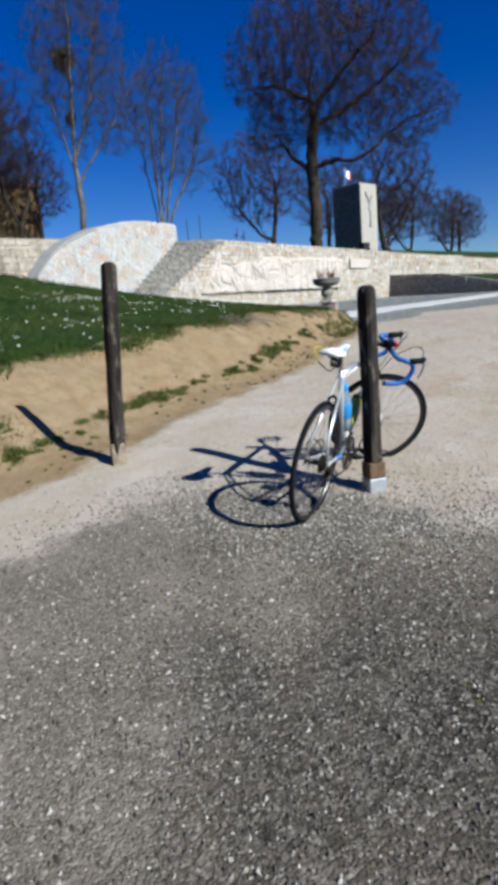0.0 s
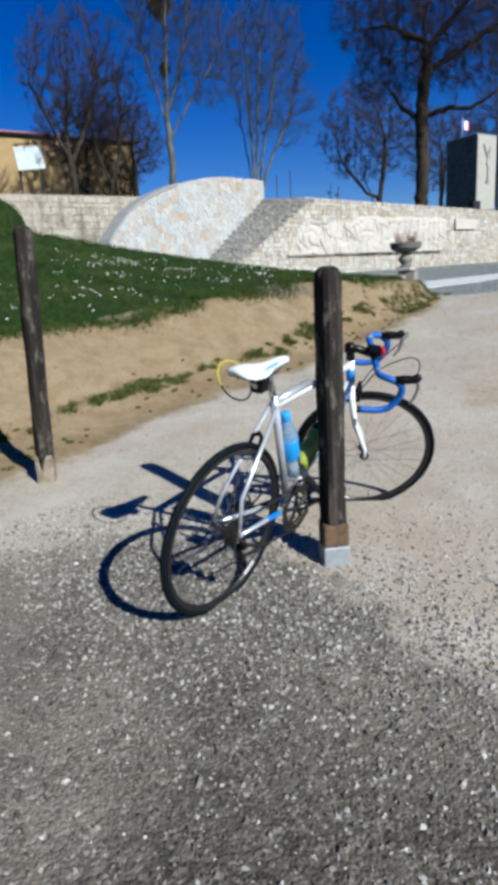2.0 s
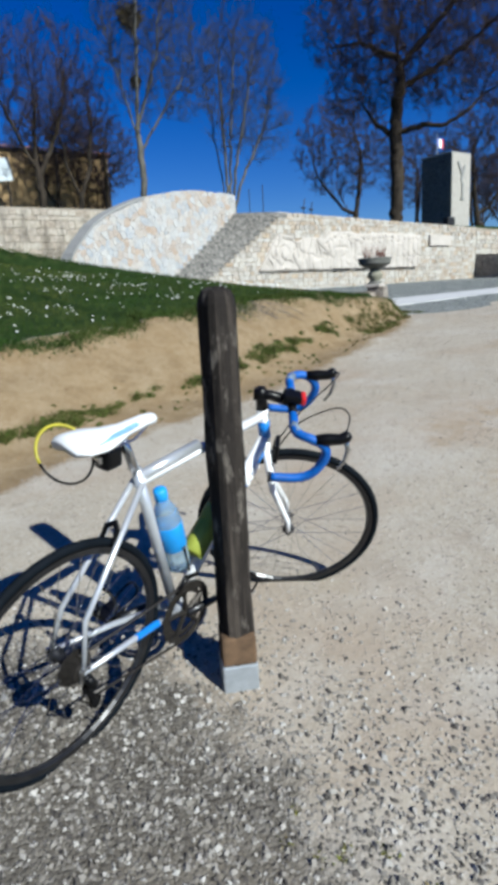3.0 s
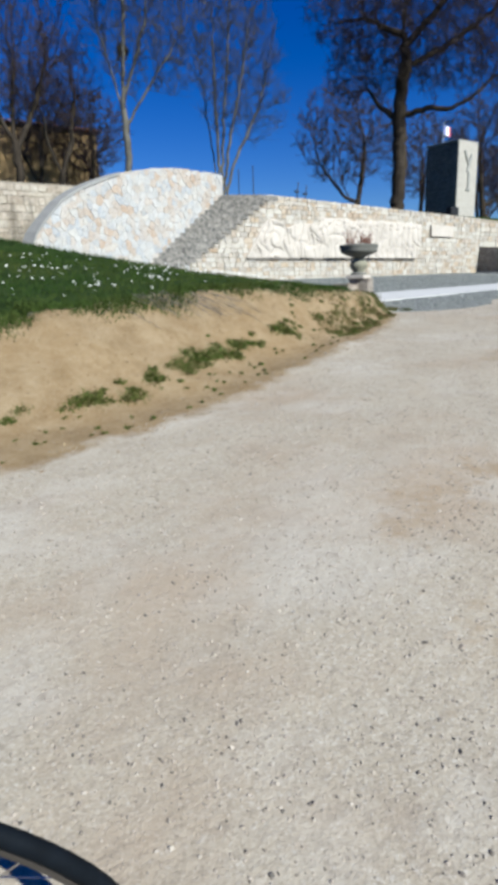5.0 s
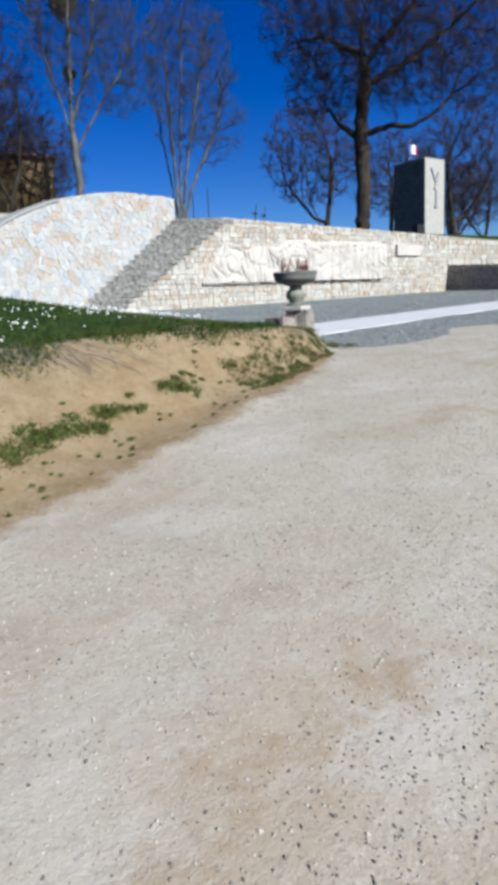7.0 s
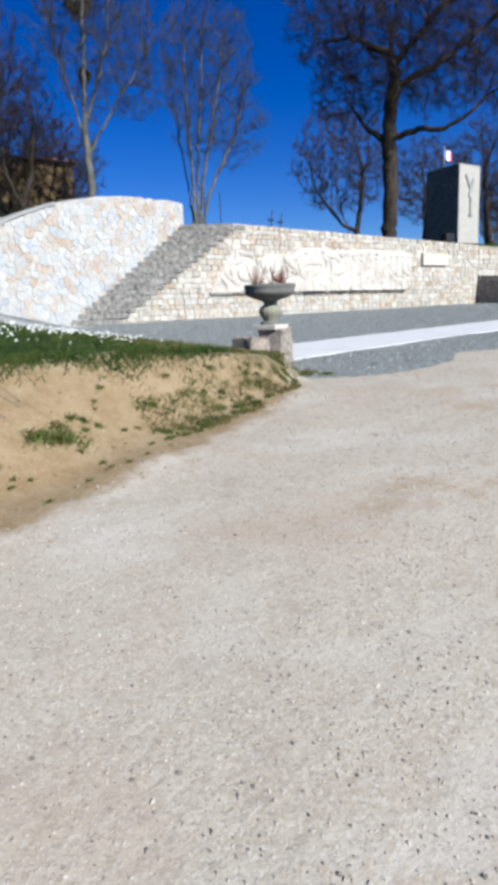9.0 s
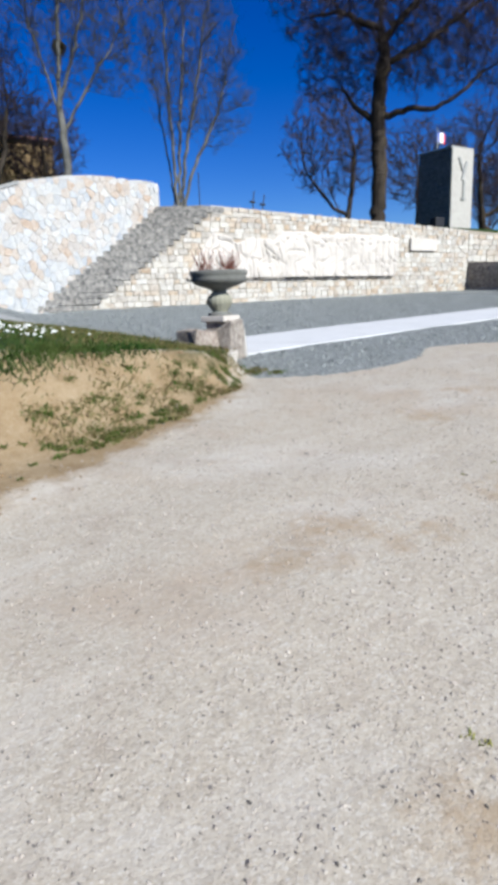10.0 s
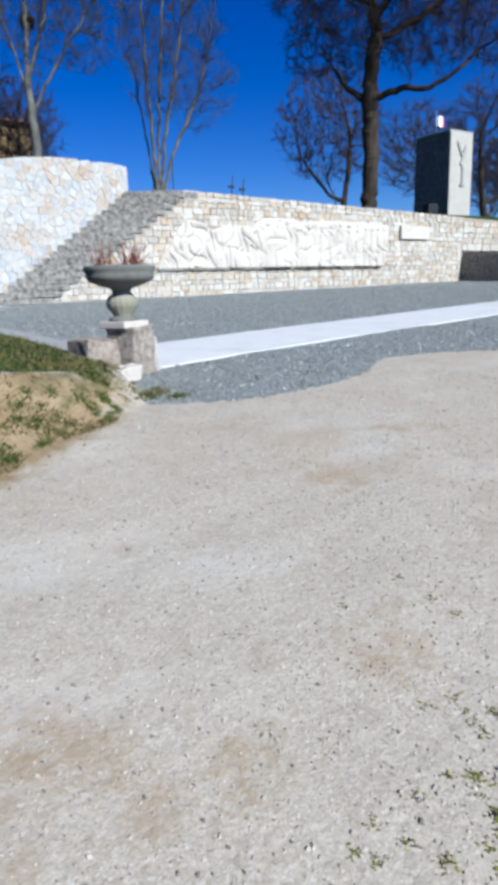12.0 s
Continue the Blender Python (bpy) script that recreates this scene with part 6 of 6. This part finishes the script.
def build_cover():
    rng = np.random.default_rng(77)
    pale_chip = make_chip("pale_chippings", [(0.060, 0.054, 0.048), (0.145, 0.130, 0.112), (0.037, 0.033, 0.031), (0.218, 0.201, 0.176), (0.085, 0.076, 0.066), (0.048, 0.043, 0.039), (0.103, 0.091, 0.079), (0.400, 0.383, 0.358)])
    dark_chip = make_chip("dark_pebbles", [(0.11, 0.098, 0.086), (0.24, 0.205, 0.178), (0.31, 0.272, 0.236), (0.285, 0.25, 0.214), (0.33, 0.292, 0.253), (0.35, 0.318, 0.282), (0.17, 0.15, 0.13), (0.09, 0.082, 0.074)])
    grey_chip = make_chip("grey_chippings", [(0.068, 0.073, 0.071), (0.136, 0.146, 0.143), (0.207, 0.221, 0.214), (0.100, 0.109, 0.107), (0.299, 0.311, 0.303)])

    def scatter(n, x0, x1, y0, y1, weight, size, name, mat, label, sink=0.3):
        x, y = rng.uniform(x0, x1, n), rng.uniform(y0, y1, n)
        z, dark, court, sand, turf = on_land(x, y)
        keep = rng.random(n) < weight(x, y, dark, court, sand, turf)
        x, y, z = x[keep], y[keep], z[keep]
        sz = rng.uniform(*size, len(x)) * (0.6 + 0.8 * rng.random(len(x)) ** 2)
        ob = new(name, bits_mesh(name, np.stack([x, y, z + sz * sink], -1), sz, mat, rng))
        tagged(ob, label, "gravel", kind="stuff")
    scatter(80000, 0.0, 5.0, 3.6, 8.8, lambda x, y, d, c, s, t: d * 0.95, (0.004, 0.0095), "loose_chippings", pale_chip, "loose grey and white chippings over dark ground")
    post_chip = make_chip("white_chippings", [(0.133, 0.122, 0.105), (0.242, 0.224, 0.201), (0.097, 0.088, 0.076), (0.333, 0.315, 0.292), (0.182, 0.167, 0.145), (0.400, 0.388, 0.364)])
    scatter(42000, 2.8, 5.8, 4.0, 7.4, lambda x, y, d, c, s, t: (1 - s) * (1 - t) * np.exp(-((x - 4.0) * 0.86 + (y - 6.0) * 0.5 + 0.3) ** 2 / 0.28) * 0.9, (0.004, 0.010), "loose_chippings", post_chip, "scattered pale chippings round the post foot")
    scatter(110000, 3.8, 14.0, 5.0, 11.6, lambda x, y, d, c, s, t: (1 - d) * (1 - c) * (1 - s) * (1 - t) * 0.8, (0.0025, 0.006), "road_grit", dark_chip, "small dark and pale grit on compacted gravel")
    scatter(900, 3.8, 14.5, 5.0, 11.8, lambda x, y, d, c, s, t: (1 - d) * (1 - c) * (1 - s) * (1 - t) * 0.8, (0.004, 0.0075), "road_pebbles", dark_chip, "scattered pebbles on compacted gravel")
    scatter(60000, 11.4, 27.0, 11.2, 24.4, lambda x, y, d, c, s, t: c * 0.9 * ((y < 12.9 + 0.155 * (x - 12)) | (y > 14.4 + 0.165 * (x - 12))) * np.clip(1.6 - (y - 11) * 0.07, 0.3, 1), (0.008, 0.018), "court_chippings", grey_chip, "grey stone chippings of the court")
    scatter(9000, 6.2, 8.6, 6.0, 7.6, lambda x, y, d, c, s, t: np.exp(-((x - 7.1) ** 2 + (y - 6.9) ** 2 * 3) / 0.12) * 0.5, (0.0025, 0.006), "dark_grit", make_chip("dark_earth_grit", [(0.07, 0.062, 0.05), (0.15, 0.13, 0.10), (0.10, 0.09, 0.075), (0.22, 0.19, 0.155)]), "patch of dark grit pressed into pale gravel")
    clod = make_chip("clay_clods", [(0.114, 0.071, 0.036), (0.214, 0.150, 0.085), (0.157, 0.100, 0.050), (0.085, 0.057, 0.032), (0.271, 0.207, 0.129)])
    scatter(30000, 0.5, 11.4, 7.2, 12.6, lambda x, y, d, c, s, t: s * (1 - t) * 0.4, (0.003, 0.010), "clay_clods", clod, "small clods of clay scattered on the bank")
    # lawn
    n = 240000
    x, y = rng.uniform(-3.0, 12.6, n), rng.uniform(7.6, 24.0, n)
    z, dark, court, sand, turf = on_land(x, y)
    near = np.clip(9.0 / np.hypot(x - 6, y - 5), 0.25, 1.0)
    keep = (rng.random(n) < turf * near) & (y < wall_back(x) - 0.4)
    x, y, z = x[keep], y[keep], z[keep]
    dry = np.clip((x - 9.0) / 1.6, 0, 1) * (y < 18)
    isdry = rng.random(len(x)) < dry * 0.75
    h = rng.uniform(0.02, 0.055, len(x))
    w = rng.uniform(0.003, 0.007, len(x))
    p = np.stack([x, y, z - 0.005], -1)
    tagged(new("lawn_grass", blades_mesh("lawn_grass", p[~isdry], h[~isdry], w[~isdry], M_GRASS, rng)), "short dark green lawn grass on the slope", "grass", kind="stuff")
    tagged(new("dry_grass", blades_mesh("dry_grass", p[isdry], h[isdry] * 0.9, w[isdry], M_DRY, rng, 0.9)), "straw-flecked dry grass near the urn", "grass", kind="stuff")
    # ragged weeds on the clay bank
    pts, hh = [], []

    def clump(cx, off, r, tall):
        fy = float(np.interp(cx, LOW[:, 0], LOW[:, 1]))
        m = int(2300 * r)
        u, v = rng.normal(0, r * 0.85, m), rng.normal(0, r * 0.38, m)
        pts.append(np.stack([cx - 0.39 * off + 0.92 * u - 0.39 * v, fy + 0.92 * off + 0.39 * u + 0.92 * v], -1))
        hh.append(rng.uniform(0.25, 1.0, m) * tall * np.exp(-(u / (r * 1.4)) ** 2))
    for _ in range(150):
        cx = rng.uniform(1.2, 9.6)
        if noise.noise(Vector((cx * 2.3, 4.0, 1.0))) < rng.uniform(-0.35, 0.35):
            continue
        for _ in range(int(rng.integers(1, 4))):
            clump(cx + rng.normal(0, 0.16), 0.50 + rng.normal(0, 0.05), rng.uniform(0.02, 0.085), rng.uniform(0.025, 0.055))
    for _ in range(170):
        clump(rng.uniform(1.0, 11.0), abs(rng.normal(0.25, 0.28)), rng.uniform(0.008, 0.025), rng.uniform(0.015, 0.03))
    for _ in range(75):
        clump(rng.uniform(9.3, 11.4), 0.04 + abs(rng.normal(0, 0.22)), rng.uniform(0.02, 0.06), rng.uniform(0.02, 0.04))
    for cx, cy, r in ((2.62, 8.75, 0.22), (2.85, 8.95, 0.18), (2.4, 8.55, 0.16), (11.55, 12.0, 0.10), (11.75, 11.85, 0.07)):
        m = int(1500 * r)
        pts.append(np.stack([rng.normal(cx, r * 0.7, m), rng.normal(cy, r * 0.45, m)], -1))
        hh.append(rng.uniform(0.01, 0.04, m))
    q, hh = np.concatenate(pts), np.concatenate(hh)
    z = on_land(q[:, 0], q[:, 1])[0]
    p = np.column_stack([q, z + 0.002])
    half = rng.random(len(p)) < 0.62
    tagged(new("bank_tufts", blades_mesh("bank_tufts", p[half], hh[half], rng.uniform(0.003, 0.007, half.sum()), M_TUFT, rng, 0.7)), "green grass tufts scattered along the clay bank", "grass", kind="stuff")
    tagged(new("bank_weeds", blades_mesh("bank_weeds", p[~half], hh[~half], rng.uniform(0.003, 0.007, (~half).sum()), M_DRY, rng, 0.9)), "yellowed weeds scattered along the clay bank", "weeds", kind="stuff")
    # bare roots hanging from the worn crest
    segs = []
    for _ in range(38):
        x0 = rng.normal(8.05, 0.3)
        f0 = float(np.interp(x0, LOW[:, 0], LOW[:, 1]))
        o = float(bank_width(np.array([x0]))[0]) + rng.uniform(-0.25, 0.08)
        d = rng.normal(0.35, 0.45)
        pts = []
        for k in range(5):
            oo = o - k * rng.uniform(0.04, 0.10)
            ax, ay = x0 - 0.39 * oo + d * k * 0.09, f0 + 0.92 * oo + 0.15 * d * k * 0.09
            pts.append((ax, ay, land_z(ax, ay) + 0.012 + 0.015 * rng.random()))
        segs += [(pts[k], pts[k + 1], 0.0035 - 0.0005 * k) for k in range(4)]
    p0, p1, rr = (np.array([v[i] for v in segs], float) for i in range(3))
    tagged(new("hanging_roots", tubes_mesh("hanging_roots", p0, p1, rr, rr * 0.85, M_ROOT, 4)), "thin grey roots hanging over the worn bank crest", "roots", kind="stuff")
    n = 9000
    gx = rng.uniform(9.2, 11.75, n)
    gy = np.interp(gx, LOW[:, 0], LOW[:, 1]) + np.abs(rng.normal(0, 0.55, n)) - 0.03
    patch = np.array([noise.noise(Vector((a * 2.6, b * 2.6, 21.0))) for a, b in zip(gx, gy)])
    ok = (patch > 0.02) & (gy < 13.3)
    gx, gy = gx[ok], gy[ok]
    z = on_land(gx, gy)[0]
    tagged(new("sparse_dry_grass", blades_mesh("sparse_dry_grass", np.stack([gx, gy, z], -1), rng.uniform(0.012, 0.04, len(gx)), np.full(len(gx), 0.005), M_DRY, rng, 0.9)), "sparse straw-coloured grass over clay near the urn", "grass", kind="stuff")
    # grass overhanging the top of the bank
    n = 14000
    t = rng.uniform(0, 1, n)
    xx = 0.5 + 10.2 * t
    fy = np.interp(xx, LOW[:, 0], LOW[:, 1])
    wv = bank_width(xx)
    off = wv + rng.normal(-0.02, 0.09, n) + 0.10 * np.sin(xx * 3.1) + 0.06 * np.sin(xx * 7.7)
    nx, ny = -0.42 / 1.0846, 1 / 1.0846
    gx, gy = xx + nx * off, fy + ny * off
    z = on_land(gx, gy)[0]
    tagged(new("bank_fringe", blades_mesh("bank_fringe", np.stack([gx, gy, z], -1), rng.uniform(0.02, 0.07, n), np.full(n, 0.005), M_GRASS, rng, 0.7)), "ragged grass fringe along the top of the bank", "grass", kind="stuff")
    # weeds on the gravel
    wp = []
    for cx, cy, r, m in ((10.57, 8.44, 0.10, 26), (10.6, 8.33, 0.07, 18), (10.82, 8.55, 0.08, 20), (10.11, 8.12, 0.05, 16), (9.76, 7.97, 0.07, 20), (9.46, 7.91, 0.03, 14), (9.63, 7.89, 0.04, 16), (10.3, 8.2, 0.25, 30), (10.9, 8.9, 0.25, 30), (3.83, 5.45, 0.09, 60), (3.9, 5.3, 0.07, 40), (2.72, 4.66, 0.035, 40), (9.3, 7.5, 0.15, 20), (10.9, 8.5, 0.15, 60), (10.4, 8.35, 0.12, 50), (11.2, 8.8, 0.2, 50), (10.2, 8.0, 0.12, 40), (9.75, 7.8, 0.12, 40), (10.7, 8.4, 0.06, 60), (10.65, 8.3, 0.05, 60), (9.0, 7.57, 0.05, 30), (8.92, 7.6, 0.04, 20), (10.87, 8.47, 0.05, 40), (10.45, 8.35, 0.04, 30)):
        for _ in range(max(2, m // 11)):
            ax, ay = rng.normal(cx, r * 0.7), rng.normal(cy, r * 0.7)
            wp.append(np.stack([rng.normal(ax, 0.010, 16), rng.normal(ay, 0.010, 16)], -1))
    q = np.concatenate(wp)
    z = on_land(q[:, 0], q[:, 1])[0]
    tagged(new("gravel_weeds", blades_mesh("gravel_weeds", np.column_stack([q, z]), rng.uniform(0.003, 0.008, len(q)), np.full(len(q), 0.004), M_MOSS, rng, 0.9)), "small olive weeds growing through the gravel", "weeds", kind="stuff")
    # daisies
    m_petal = plain("white_petals", (0.62, 0.62, 0.60), 0.7, grain=10, vary=0.05, bump=0.0)
    pts = []
    for k in range(110):
        cx = rng.uniform(-1.5, 10.2)
        fy = float(np.interp(cx, LOW[:, 0], LOW[:, 1]))
        cy = fy + bank_width(np.array([cx]))[0] * 1.1 + abs(rng.normal(0.2, 2.2))
        r = rng.uniform(0.1, 0.5)
        m = int(rng.uniform(2, 12))
        pts.append(np.stack([rng.normal(cx, r, m), rng.normal(cy, r, m)], -1))
    for cx, cy, r, m in ((8.9, 12.6, 0.35, 60), (9.4, 12.7, 0.3, 70), (8.3, 12.7, 0.35, 30), (9.0, 13.3, 0.4, 30)):
        pts.append(np.stack([rng.normal(cx, r, m), rng.normal(cy, r * 0.6, m)], -1))
    q = np.concatenate(pts)
    z, _, _, _, turf = on_land(q[:, 0], q[:, 1])
    q, z = q[turf > 0.7], z[turf > 0.7]
    sz = rng.uniform(0.006, 0.013, len(q))
    tagged(new("daisies", bits_mesh("daisies", np.column_stack([q, z + rng.uniform(0.045, 0.075, len(q))]), sz, m_petal, rng, 0.75)), "small white daisies dotted over the lawn", "flowers", kind="stuff")


build_cover()
